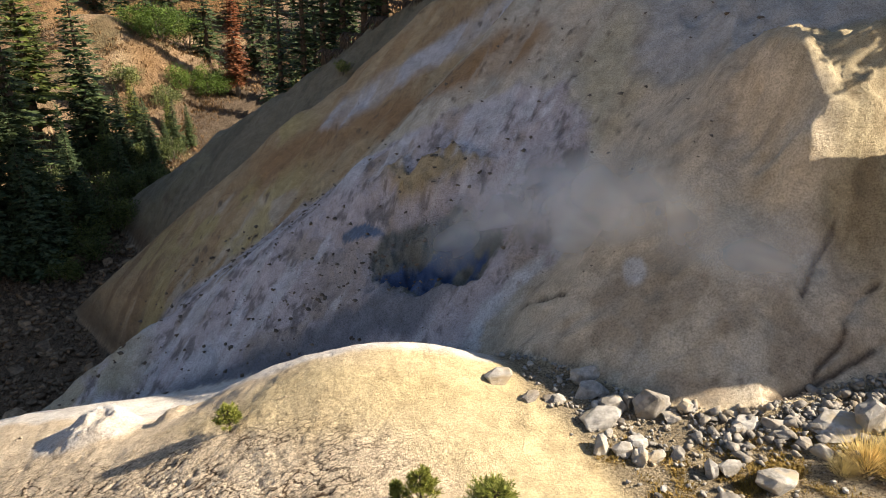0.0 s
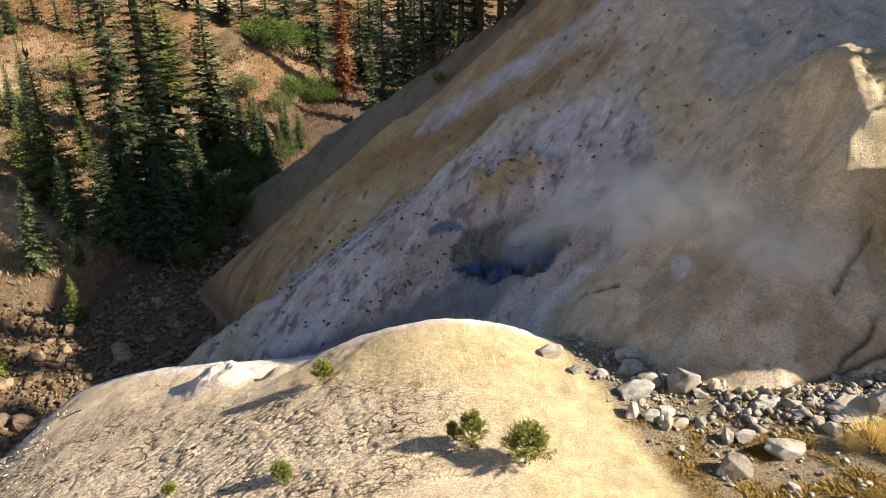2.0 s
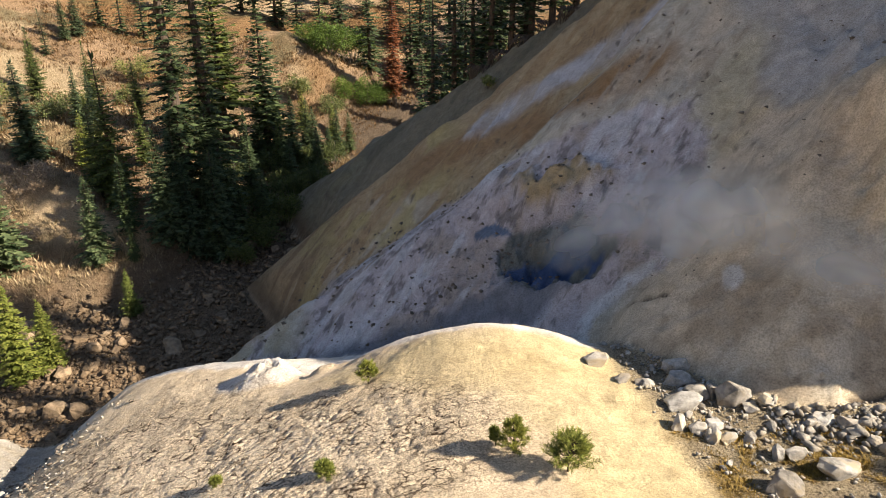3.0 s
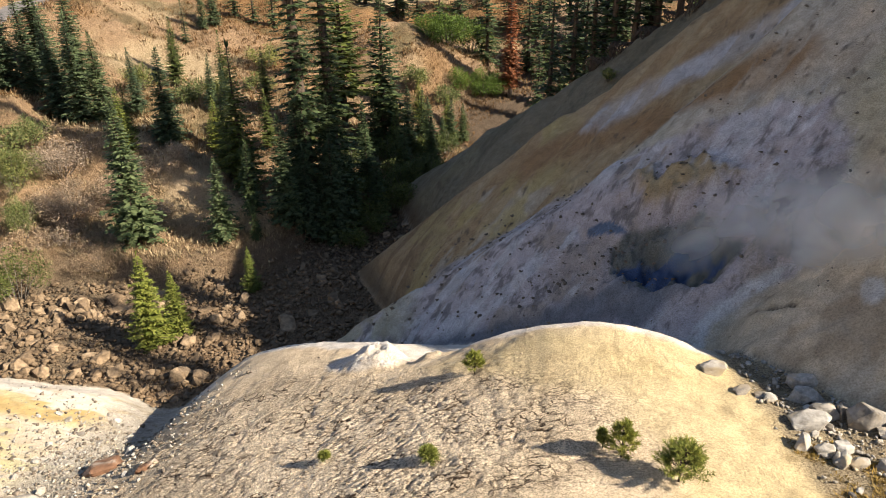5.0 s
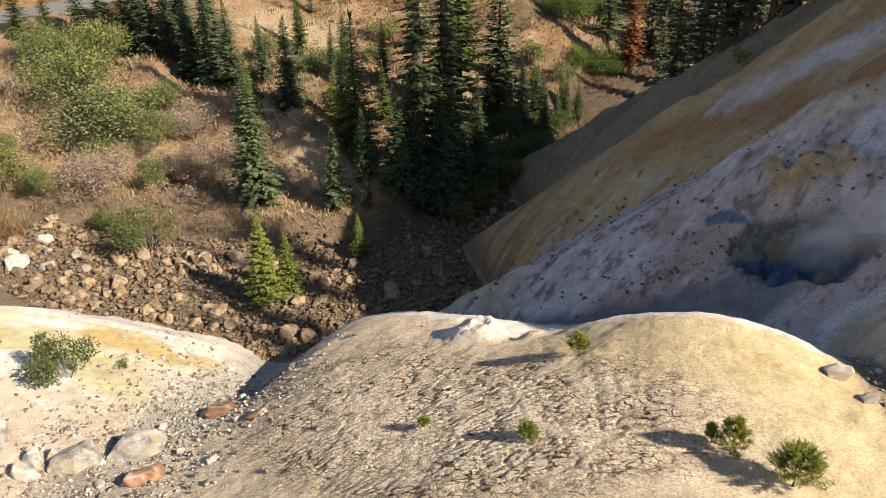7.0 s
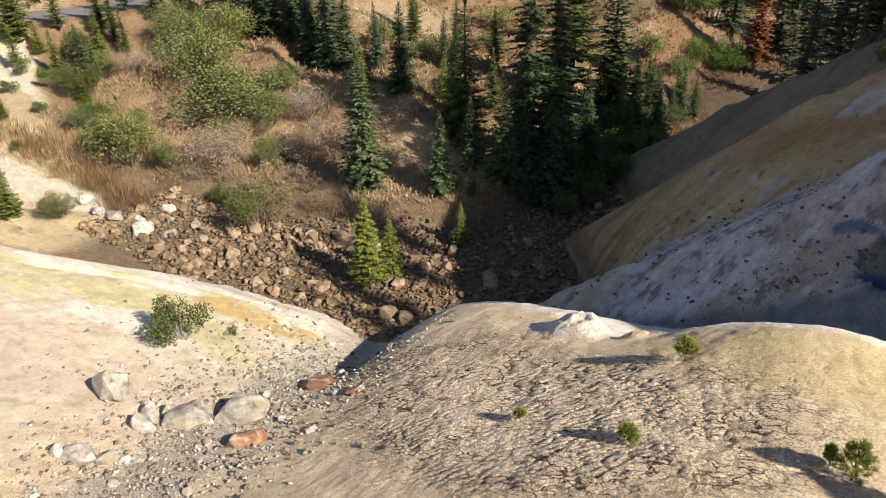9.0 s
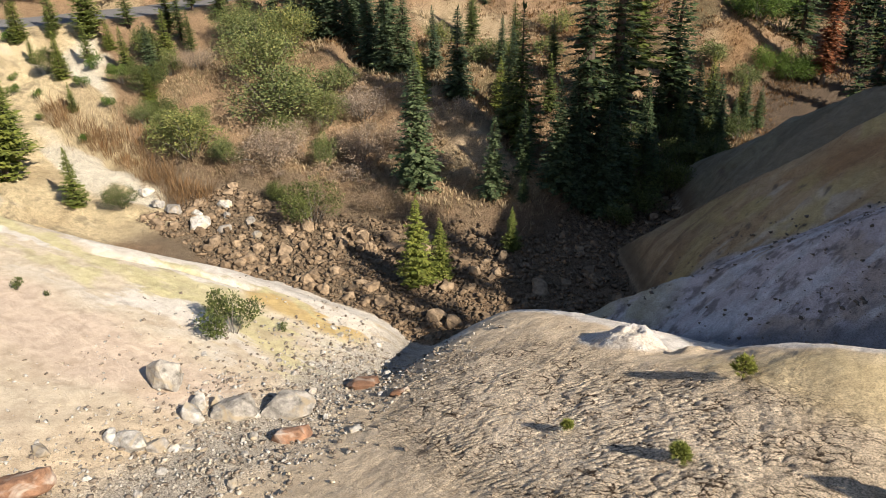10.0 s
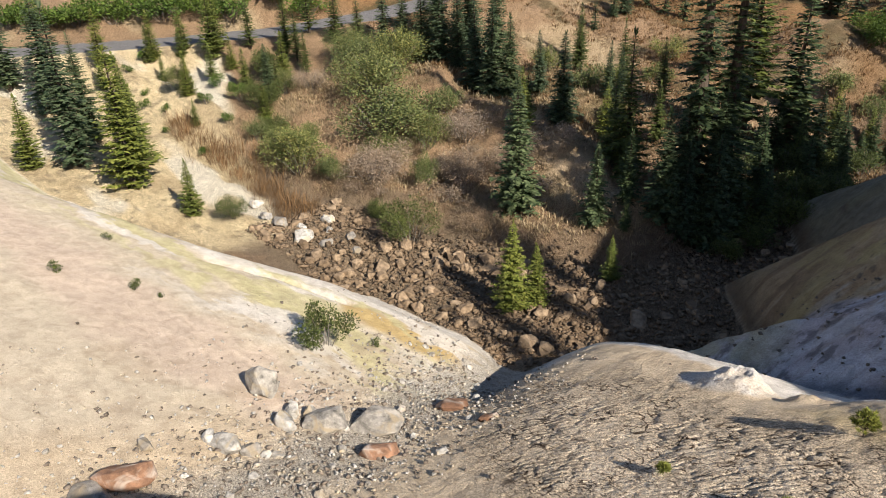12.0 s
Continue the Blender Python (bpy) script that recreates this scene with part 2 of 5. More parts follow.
def rib(x, y, p, q, near_fall, far_fall, k):
    """A straight rib of ground from p up to q and on, which falls off to both sides."""
    dx, dy = q[0] - p[0], q[1] - p[1]
    run = math.hypot(dx, dy)
    t = ((x - p[0]) * dx + (y - p[1]) * dy) / run
    e = (dx * (y - p[1]) - dy * (x - p[0])) / run
    return p[2] + t * (q[2] - p[2]) / run - 1.7 * soft(-t, 0.6) - near_fall * soft(-e, k) * (1 + 0.05 * soft(-e, k)) - far_fall * soft(e, k)


def near_ground(x, y):
    """The lit nose of pale ground below the lookout, the draw beside it, the far spur and the gravel bench."""
    nose = 15.75 - 0.44 * soft(-(x + 1.0), 3.0) - 0.20 * soft(x - 0.5, 2.0) - 0.10 * (y - 12)
    nose = nose + 0.34 * soft(x - 5.2, 2.0)
    edge = 19.0 + 0.37 * soft(-(x + 1), 1.0) - 0.15 * soft(x - 1, 1.0)
    nose = nose - 0.75 * soft(y - edge, 0.8) * step(-x, -7.5, -2.5)
    nose = nose - 0.5 * soft(-(x + 16.5) - 0.9 * soft(19 - y, 2), 1.2)
    nose = nose + 0.30 * np.exp(-(((x + 14.0) / 3.0) ** 2 + ((y - 22.3) / 2.6) ** 2)) - 1.0 * np.exp(-(((x + 6.6) / 2.2) ** 2 + ((y - 21.0) / 2.0) ** 2))
    nose = nose + 0.55 * np.exp(-(((x + 0.8) / 2.6) ** 2 + ((y - 18.2) / 1.8) ** 2))
    spur = 9.4 - 0.33 * (y - 10.3) - 0.07 * (x + 22.8)
    lip = np.interp(x, [-60, -50, -38.6, -32.5, -20.6, -10], [5, 9.5, 15.2, 19.6, 22.6, 25])
    spur = spur - 0.5 * soft(y - lip, 0.4)
    ground = smax(nose, spur, 0.8)
    cut, _, _ = along(x, y, [(-17.2, 15.0, 0), (-19.4, 19.0, 0), (-21.8, 24.5, 0)])
    ground = ground - (0.4 + 0.6 * step(y, 15, 22)) * np.exp(-(cut / 1.7) ** 2) * step(y, 13, 18)
    bank = 24.4 - 1.2 * soft(np.hypot(x, y) - 1.6, 0.8)
    return smax(ground, bank, 0.6)


# the hill's foot along the creek: out round the toe of each rib, and into the gullies between them
FOOT = [(-13.0, 14.0, 0), (-15.0, 24.0, 0), (-15.8, 28.5, 0), (-11.4, 31.6, 0), (-13.2, 34.6, 0), (-17.3, 39.2, 0), (-14.4, 44.2, 0), (-19.6, 51.6, 0), (-20.0, 58.0, 0), (-8.0, 70.0, 0), (10.0, 80.0, 0)]


BENCH_FOOT = [(2.6, 22.5, 12.6), (3.2, 19.6, 13.6), (3.8, 18.3, 14.2), (5.2, 16.9, 14.4), (6.9, 15.1, 14.7), (8.3, 14.9, 14.9), (9.9, 15.3, 15.1), (11.9, 15.9, 15.7), (18.0, 17.0, 18.0)]
MAUVE_EDGE = [(2.4, 19.5, 0), (3.2, 22.0, 0), (4.5, 22.5, 0), (5.3, 22.7, 0), (6.2, 23.5, 0), (7.1, 25.5, 0), (7.5, 26.8, 0), (6.9, 28.9, 0), (4.9, 30.1, 0), (3.0, 30.8, 0), (0.5, 31.2, 0), (-4.0, 35.0, 0), (-20.0, 40.0, 0)]


def hill_parts(x, y):
    """The three ribs: the mauve face, the orange rib and the grey one, and the wall that rises from their common foot."""
    face = 8.0 + 0.64 * (x + 10) + 0.54 * (y - 28)
    edge = 30.0 + 0.40 * np.clip(x + 9.7, -12, 0) + 0.16 * soft(x + 7, 2.0) + 0.10 * soft(x + 2, 3.0) ** 1.5
    face = face + 0.9 * np.exp(-((y - edge + 0.4) / 2.0) ** 2) * step(-x, 8, 11) - 0.95 * soft(y - edge, 0.7)
    d, z, side = along(x, y, BENCH_FOOT)
    out, _, right = along(x, y, MAUVE_EDGE)
    bulge = np.minimum(soft(z + 0.85 * np.where(side > 0, d, -d) - face, 0.3), 3.2)
    face = face + bulge * step(np.where(right < 0, out, -out), -0.1, 1.3) * (1 - step(y, 22, 30)) * step(x, 2, 3.5)
    second = rib(x, y, (-17.1, 39.3, 5.2), (-6.1, 42.3, 13.5), 0.15, 1.2, 0.7)
    third = rib(x, y, (-18.5, 51.0, 6.2), (-4.0, 51.0, 15.9), 0.30, 1.0, 0.9)
    d, _, side = along(x, y, FOOT)
    wall = 4.4 + 1.75 * np.where(side < 0, d, -d)
    return face, second, third, wall


def main_slope(x, y):
    """The bare steaming hillside with its three ribs, and the bluff above it, built up out of view to shade it."""
    face, second, third, wall = hill_parts(x, y)
    hill = smin(smax(smax(face, second, 0.5), third, 0.6), wall, 0.8)
    gap = step(y, 17.6, 19.6) * (1 - step(y + 0.1 * (x - 14), 22.3, 23.8))      # a lower saddle, added out of view, lets the sun graze the rough shoulder
    front = x + 0.10 * (y - 21) + 1.3 * fbm(x, y, 3.0, 4, 58, 0.6)
    # the steepened top and the 5 m ridge are unseen additions that block sun
    rise = hill + gap * ((1.0 + 1.7 * (1 - step(y, 21, 24.5))) * step(front, 8.9, 10.7) - 0.26 * soft(x - 12.0, 0.5)) + 1.7 * (1 - gap) * soft(hill - 25, 2.0) + 5.0 * step(x, 12.2, 16.0) * step(y + 0.10 * (x - 14), 14.4, 15.0) * (1 - step(y + 0.10 * (x - 14), 18.2, 19.0))
    # crest heightened where it is unseen, so its shadow reaches the creek
    crest = 29.6 + 1.3 * (1 - step(y, 30, 37)) + 3.2 * (1 - step(y, 25, 30)) + 0.54 * (np.clip(y, 6, 38.5) - 24) + 0.06 * np.clip(y - 24, 0, 14.5) - 0.25 * soft(21 - y, 1.0) - 0.9 * soft(y - 40, 1.5) - 1.5 * soft(y - 50, 2.0)
    return smin(rise, soft(crest - 18, 1.0) + 18, 1.0)


def far_ground(x, y):
    """The creek bed, the grassy bank and the wooded hill behind it, with the road on its shelf."""
    d, z, side = along(x, y, CREEK)
    left = step(-x, 45, 62)
    back = soft(d - 5.0, 1.2)
    hill = z + 0.34 * back * left + 0.22 * back * (1 - left)
    hill = hill + 1.3 * step(d + 1.2 * fbm(x, y, 5, 2, 6), 4.6, 6.6) * (1 - 0.7 * left)
    hummocks = 1.9 * fbm(x, y, 9, 3, 5) + 0.6 * fbm(x, y, 3.5, 2, 7)
    hill = hill + hummocks * step(d, 5, 12) * (1 - 0.6 * step(d, 40, 60))
    r, _, _ = along(x, y, [(-52, 47.5, 0), (-40, 45.5, 0), (-31, 43.5, 0), (-24.5, 41.5, 0)])
    hill = hill + 1.3 * np.exp(-(r / 2.0) ** 2)
    knoll = np.exp(-(((x + 25) / 9.0) ** 2 + ((y - 76) / 7.0) ** 2))
    hill = hill + 3.0 * knoll + 0.10 * soft(d - 60, 10)
    ground = np.where(side < 0, hill, z)
    r, rz, _ = along(x, y, ROAD)
    ground = ground + (rz - ground) * (1 - step(r, 4.2, 9.0))
    return smin(ground, 70 + 0 * x, 10)


def terrain(x, y):
    x, y = np.asarray(x, float), np.asarray(y, float)
    z = smax(near_ground(x, y), far_ground(x, y), 0.5)
    return smax(z, main_slope(x, y), 0.4)


# ---------------------------------------------------------------- the ground sheet
def graded(*stretches, grow=1.13, reach=2600):
    """Coordinates with a step for each stretch (from, to, step), which widen outside to the horizon."""
    mid = np.concatenate([np.arange(a, b, s) for a, b, s in stretches])
    out, far, wide = [], mid[-1], stretches[-1][2]
    while far < reach:
        wide *= grow
        far += wide
        out.append(far)
    before, far, wide = [], mid[0], stretches[0][2]
    while far > -reach:
        wide *= grow
        far -= wide
        before.append(far)
    return np.concatenate([before[::-1], mid, out])


def cracks(x, y):
    """The net of cracks in drying mud, longest round the nose, from 0 to 1 in the cracks."""
    far, turn = np.hypot(x - 1.0, y - 1.0), 12.0 * np.arctan2(x - 1.0, y - 1.0)
    p = turn / 0.48 + 0.55 * fbm(x, y, 1.5, 3, 41) + 0.25 * fbm(x, y, 0.4, 2, 46)
    q = far / 0.22 + 0.75 * fbm(x, y, 1.8, 3, 42) + 0.35 * fbm(x, y, 0.5, 2, 44)
    first, second = np.full(np.shape(x), 9.0), np.full(np.shape(x), 9.0)
    for i in (-1, 0, 1):
        for j in (-1, 0, 1):
            ix, iy = np.floor(p) + i, np.floor(q) + j
            d = np.hypot(p - ix - 0.1 - 0.8 * lattice(ix, iy, 51), q - iy - 0.1 - 0.8 * lattice(ix, iy, 52))
            second = np.where(d < first, first, np.minimum(second, d))
            first = np.minimum(first, d)
    open_there = 0.45 + 0.55 * step(fbm(x, y, 1.1, 3, 43), -0.25, 0.15)
    return np.clip(1.25 - (second - first) / 0.17, 0, 1) * open_there


def crack_area(x, y):
    a = np.exp(-(((x + 6.0) / 5.0) ** 2 + ((y - 13.2) / 3.0) ** 2))
    b = np.exp(-(((x + 12.5) / 4.5) ** 2 + ((y - 16.5) / 3.5) ** 2))
    return np.clip(1.3 * a + 0.75 * b, 0, 1)


FISSURES = [[(12.3, 17.2, 0), (11.7, 17.0, 0), (11.1, 16.5, 0), (10.8, 16.1, 0), (10.3, 15.8, 0), (9.8, 15.3, 0)], [(11.5, 18.2, 0), (10.9, 17.8, 0), (10.2, 17.1, 0)], [(4.1, 21.1, 0), (4.5, 20.5, 0), (5.1, 20.0, 0)], [(2.8, 20.6, 0), (3.6, 18.7, 0), (5.0, 17.1, 0), (6.7, 15.3, 0)], [(8.6, 15.1, 0), (10.0, 15.4, 0), (12.4, 16.2, 0)]]


def cut_bank(x, y):
    """1 on the pale bank that was cut below the road, down to the spur."""
    top = 28.6 + 0.52 * soft(-x - 60, 3.0) - 2.6 * step(x, -56, -51) - 1.8 * step(x, -50, -44) + 1.4 * fbm(x, y, 5, 3, 49)
    return step(top - y, -0.6, 0.8) * step(-x, 43, 46) * (along(x, y, ROAD)[2] < 0)


def vent_shape(x, y):
    """The steaming hollow, the ochre brow above it, the lip below it and the rubble beside it, each from 0 to 1."""
    wx, wy = x + 1.5 * fbm(x, y, 1.7, 4, 35, 0.6), y + 1.2 * fbm(x, y, 1.5, 4, 36, 0.6)
    hollow = np.exp(-(((wx - 1.9) / 1.75) ** 2 + ((wy - 25.4 + 0.25 * (wx - 1.9)) / 1.25) ** 2) ** 1.6)
    brow = np.exp(-(((wx - 1.9) / 1.9) ** 2 + ((wy - 28.0 + 0.40 * (wx - 1.9)) / 0.75) ** 2) ** 1.2)
    lip = np.exp(-(((wx - 2.6) / 1.3) ** 2 + ((wy - 23.6) / 0.4) ** 2))
    rubble = np.exp(-(((wx + 1.3) / 2.2) ** 2 + ((wy - 26.6 + 0.3 * (wx + 1.3)) / 1.2) ** 2))
    return hollow, brow, lip, rubble


def relief(x, y):
    """The small shape of the ground on top of its large forms."""
    near, hill, far = near_ground(x, y), main_slope(x, y), far_ground(x, y)
    on_hill, on_far = step(hill - np.maximum(near, far), -0.15, 0.25), step(far - np.maximum(near, hill), -0.15, 0.3)
    on_near = np.clip(1 - on_hill - on_far, 0, 1) * step(near - np.maximum(hill, far), -0.35, 0.05)
    near_only = step(60 - np.hypot(x + 12, y - 22), 0, 20)
    z = 0.06 * fbm(x, y, 0.8, 4, 11, 0.6) + 0.10 * fbm(x, y, 4.0, 3, 12)
    z = z - on_near * (0.05 * cracks(x, y) * step(crack_area(x, y), 0.10, 0.6) - 0.012 * fbm(x, y, 0.24, 3, 47, 0.8) * (0.5 + 0.5 * crack_area(x, y)))
    across = x * 0.77 - y * 0.64 + 0.6 * fbm(x, y, 3.0, 2, 14)
    runs = fbm((x * 0.64 + y * 0.77) * 0.2, across * 1.3, 1.5, 4, 15)
    ribs = step(y - 30.5 - 0.15 * x + 1.0 * fbm(x, y, 2.5, 2, 16), -0.5, 1.0)
    z = z + on_hill * ((0.10 + 0.24 * ribs) * runs + (0.15 - 0.07 * ribs) * fbm(x, y, 0.7, 4, 17, 0.65) + 0.14 * fbm(x, y, 2.5, 2, 18))
    z = z + on_hill * step(x, 10.3, 11.5) * step(y, 17, 18.5) * (0.42 * fbm(x, y, 1.1, 5, 59, 0.7) + 0.35 * fbm(x * 0.4 + y * 0.5, x - y, 1.6, 2, 61))
    z = z + on_far * (0.22 * fbm(x, y, 1.5, 4, 19, 0.6) + cut_bank(x, y) * (0.5 * fbm(x * 0.35 + y * 0.1, y, 2.2, 4, 20, 0.6) + 0.12 * fbm(x, y, 0.9, 3, 48)))
    for line in FISSURES:
        d, _, _ = along(x + 0.12 * fbm(x, y, 0.5, 2, 30), y, line)
        z = z - on_hill * 0.12 * np.exp(-(d / 0.09) ** 2)
    hollow, brow, lip, rubble = vent_shape(x, y)
    z = z + 0.75 * brow + 0.25 * lip - 0.8 * hollow + (1.2 * hollow + 0.5 * brow + 0.22 * rubble) * fbm(x, y, 0.8, 4, 31, 0.65)
    mound = np.exp(-(((x + 8.4) / 1.1) ** 2 + ((y - 20.0) / 0.8) ** 2) ** 1.3)
    knob = np.exp(-(((x + 6.2) / 0.6) ** 2 + ((y - 19.7) / 0.45) ** 2) ** 1.3)
    z = z + 0.8 * mound + 0.36 * knob + 0.36 * (mound + knob) * fbm(x, y, 0.6, 4, 32, 0.6)
    ledge = along(x, y, [(-36.5, 14.6, 0), (-33.0, 17.2, 0), (-29.0, 18.9, 0)])[0]
    z = z - on_near * 0.22 * np.exp(-(ledge / 0.3) ** 2)
    return z * near_only, on_near, on_hill, on_far


def land(x, y):
    x, y = np.asarray(x, float), np.asarray(y, float)
    return terrain(x, y) + relief(x, y)[0]


def ground_colours(x, y, small):
    z, on_near, on_hill, on_far = small
    c = np.zeros(x.shape + (3,))
    grit = np.zeros(x.shape)

    def lay(colour, amount):
        a = np.clip(amount, 0, 1)[..., None]
        c[:] = c * (1 - a) + np.array(colour) * a

    wob, wide = fbm(x, y, 2.5, 5, 21, 0.62), fbm(x, y, 7.0, 5, 22, 0.6)
    # far bank: dry grass soil, rusty knoll, pale cut below the road
    lay((0.32, 0.215, 0.13), np.ones(x.shape))
    lay((0.42, 0.32, 0.20), step(fbm(x, y, 6, 3, 34), 0.0, 0.4))
    lay((0.24, 0.14, 0.065), step(fbm(x, y, 12, 3, 24), -0.25, 0.25) * step(y, 46, 58))
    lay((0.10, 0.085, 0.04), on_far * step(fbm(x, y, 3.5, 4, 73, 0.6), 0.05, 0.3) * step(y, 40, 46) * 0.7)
    d, _, _ = along(x, y, CREEK)
    # sunlit strip along the bank's ridge, its brightness painted in as a paler tint
    lit_strip = along(x, y, [(-41, 48.5, 0), (-37.8, 44.6, 0), (-32.7, 42.5, 0), (-28, 41.6, 0), (-23.2, 39.4, 0)])[0]
    lay((0.50, 0.38, 0.25), step(1.6 - lit_strip + 0.8 * wob, 0, 1.0))
    lay((0.22, 0.15, 0.095), 1 - step(d + 2 * wob, 5.5, 8))
    lay((0.22, 0.165, 0.11), step(-x, 23, 29) * (1 - step(d + 2 * wob, 4.5, 7.5)))
    cut = cut_bank(x, y)
    lay((0.66, 0.54, 0.34), cut)
    lay((0.50, 0.39, 0.24), cut * step(fbm(x * 0.5, y, 3.0, 4, 50, 0.65), 0.0, 0.3) * 0.8)
    lay((0.30, 0.24, 0.16), cut * step(fbm(x, y, 0.9, 3, 51, 0.6), 0.28, 0.42) * 0.7)
    lay((0.72, 0.66, 0.54), cut * step(fbm(x * 0.5, y, 4.0, 3, 52), 0.15, 0.4))
    # deep shade over the upper creek bed, painted into the soil colour
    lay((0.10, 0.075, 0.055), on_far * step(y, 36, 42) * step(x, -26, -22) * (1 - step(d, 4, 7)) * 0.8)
    # hillside: tan slope, mauve clay on the face, orange rib, grey-olive rib
    u, v = x * 0.64 + y * 0.77, x * 0.77 - y * 0.64        # up the fall of the hill, and across it
    face, second, third, _ = hill_parts(x, y)
    blur = 0.35 * wob + 0.3 * wide
    rib_2 = on_hill * step(second - face + blur, -0.15, 0.35) * (1 - step(third - second + 0.15 * wob, -0.1, 0.25))
    rib_3 = on_hill * step(third - np.maximum(face, second) + 0.15 * wob, -0.1, 0.25)
    rills = fbm(u * 0.22, v, 0.9, 4, 56, 0.65)
    lay((0.70, 0.575, 0.43), on_hill)
    lay((0.52, 0.41, 0.285), on_hill * step(fbm(x, y, 3.2, 5, 54, 0.65), 0.02, 0.35) * 0.8)
    lay((0.60, 0.555, 0.47), on_hill * step(fbm(u * 0.5, v, 4, 4, 23), -0.05, 0.4) * 0.9)
    lay((0.55, 0.46, 0.25), on_hill * step(fbm(x, y, 4.5, 3, 62), 0.15, 0.5) * 0.5)
    lay((0.40, 0.33, 0.25), on_hill * step(fbm(u * 0.3, v, 0.7, 4, 63, 0.7), 0.18, 0.4) * 0.55)
    lay((0.54, 0.40, 0.235), rib_2)
    lay((0.43, 0.285, 0.155), rib_2 * step(rills, -0.1, 0.25) * 0.8)
    lay((0.62, 0.53, 0.41), rib_2 * step(fbm(u * 0.3, v, 1.4, 4, 57, 0.65), 0.05, 0.3) * step(-x + 2.0 * wide, 3, 6) * 0.8)
    lay((0.56, 0.44, 0.20), rib_2 * step(fbm(x, y, 2.2, 4, 64), 0.1, 0.35) * step(-x, 2, 5) * 0.8)
    lay((0.30, 0.20, 0.115), rib_2 * step(x + 10.5 + wob, 2.0, -2.5) * (0.5 + 0.5 * step(rills, 0.0, 0.2)))
    rust = along(x + 1.2 * wob, y + 0.8 * wide, [(-6.1, 39.3, 0), (-2.0, 39.0, 0), (0.6, 37.4, 0), (3.1, 33.4, 0), (6.0, 32.4, 0)])[0]
    lay((0.40, 0.245, 0.125), on_hill * step(1.7 - rust + 0.5 * wob, 0, 1.4) * (1 - 0.5 * step(rills, 0.05, 0.3)))
    pale = along(x + 0.8 * wob, y + 0.6 * wide, [(-1.0, 40.0, 0), (2.2, 39.8, 0), (4.0, 39.6, 0), (6.0, 39.6, 0), (9.0, 40.0, 0)])[0]
    lay((0.62, 0.60, 0.61), on_hill * step(1.5 - pale + 0.6 * wob, 0, 1.0) * (0.55 + 0.45 * step(rills, -0.1, 0.15)))
    lay((0.19, 0.17, 0.115), rib_3 * (0.85 + 0.15 * step(rills, 0, 0.3)))
    lay((0.28, 0.255, 0.17), rib_3 * step(fbm(x, y, 3.0, 4, 26), 0.05, 0.35) * 0.7)
    d, _, side = along(x, y, MAUVE_EDGE)
    inside = np.where(side > 0, d, -d)
    low = inside + 0.45 * wob + 0.25 * fbm(x, y, 0.7, 3, 66)
    mauve = on_hill * step(low, -0.15, 0.25) * step(face - np.maximum(second, third) + blur, -0.35, 0.15)
    lay((0.56, 0.50, 0.51), mauve)
    lay((0.44, 0.365, 0.305), mauve * step(fbm(x, y, 1.6, 4, 28), 0.05, 0.35) * 0.8)
    lay((0.22, 0.195, 0.19), mauve * step(fbm(x, y, 0.55, 4, 39, 0.75), 0.12, 0.28) * 0.8)
    lay((0.68, 0.67, 0.69), mauve * step(fbm(u * 0.3, v, 0.9, 4, 27, 0.65), 0.12, 0.36) * 0.75)
    lay((0.70, 0.70, 0.70), on_hill * step(0.42 - np.abs(low - 0.25), 0, 0.3) * (1 - step(y, 24, 25.5)) * step(fbm(x, y, 0.5, 3, 67), -0.25, 0.1) * 0.9)
    lay((0.74, 0.73, 0.76), mauve * step(1.0 - np.hypot((x - 6.3) / 1.0, (y - 27.9) / 2.0) + 0.6 * wob, 0.1, 0.6) * step(fbm(u * 0.6, v * 1.6, 0.7, 3, 29), -0.1, 0.15))
    toe = mauve * step(-x, 8.5, 11) * step(face - second, 0, 2.5)
    lay((0.50, 0.45, 0.31), toe * step(fbm(x, y, 2.0, 4, 68) - 0.1 * (x + 11), -0.1, 0.3) * 0.8)
    wet = mauve * step(1.3 - along(x + 0.7 * wob, y + 0.5 * wide, [(-9.0, 25.4, 0), (-3.3, 24.4, 0), (-0.6, 24.6, 0), (0.8, 24.0, 0)])[0] + 0.6 * wob, 0, 0.9)
    lay((0.16, 0.175, 0.21), wet * 0.85)
    hollow, brow, lip, rubble = vent_shape(x, y)
    lay((0.46, 0.39, 0.36), mauve * step(rubble + 0.3 * wob, 0.3, 0.6) * 0.7)
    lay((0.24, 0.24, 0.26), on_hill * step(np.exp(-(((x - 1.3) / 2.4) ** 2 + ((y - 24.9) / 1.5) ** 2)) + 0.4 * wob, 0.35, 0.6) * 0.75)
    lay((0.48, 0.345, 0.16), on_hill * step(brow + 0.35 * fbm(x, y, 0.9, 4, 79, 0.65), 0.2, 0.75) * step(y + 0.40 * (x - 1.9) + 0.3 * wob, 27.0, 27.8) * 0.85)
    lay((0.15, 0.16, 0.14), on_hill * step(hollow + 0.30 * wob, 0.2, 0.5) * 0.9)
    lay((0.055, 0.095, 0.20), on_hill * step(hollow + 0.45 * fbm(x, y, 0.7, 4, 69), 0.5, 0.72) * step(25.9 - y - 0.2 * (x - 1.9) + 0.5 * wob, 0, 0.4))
    lay((0.15, 0.20, 0.29), on_hill * step(np.exp(-(((x + 0.8) / 1.1) ** 2 + ((y - 28.0 + 0.5 * (x + 0.8)) / 0.35) ** 2)) + 0.4 * fbm(x, y, 0.8, 4, 72), 0.5, 0.65))
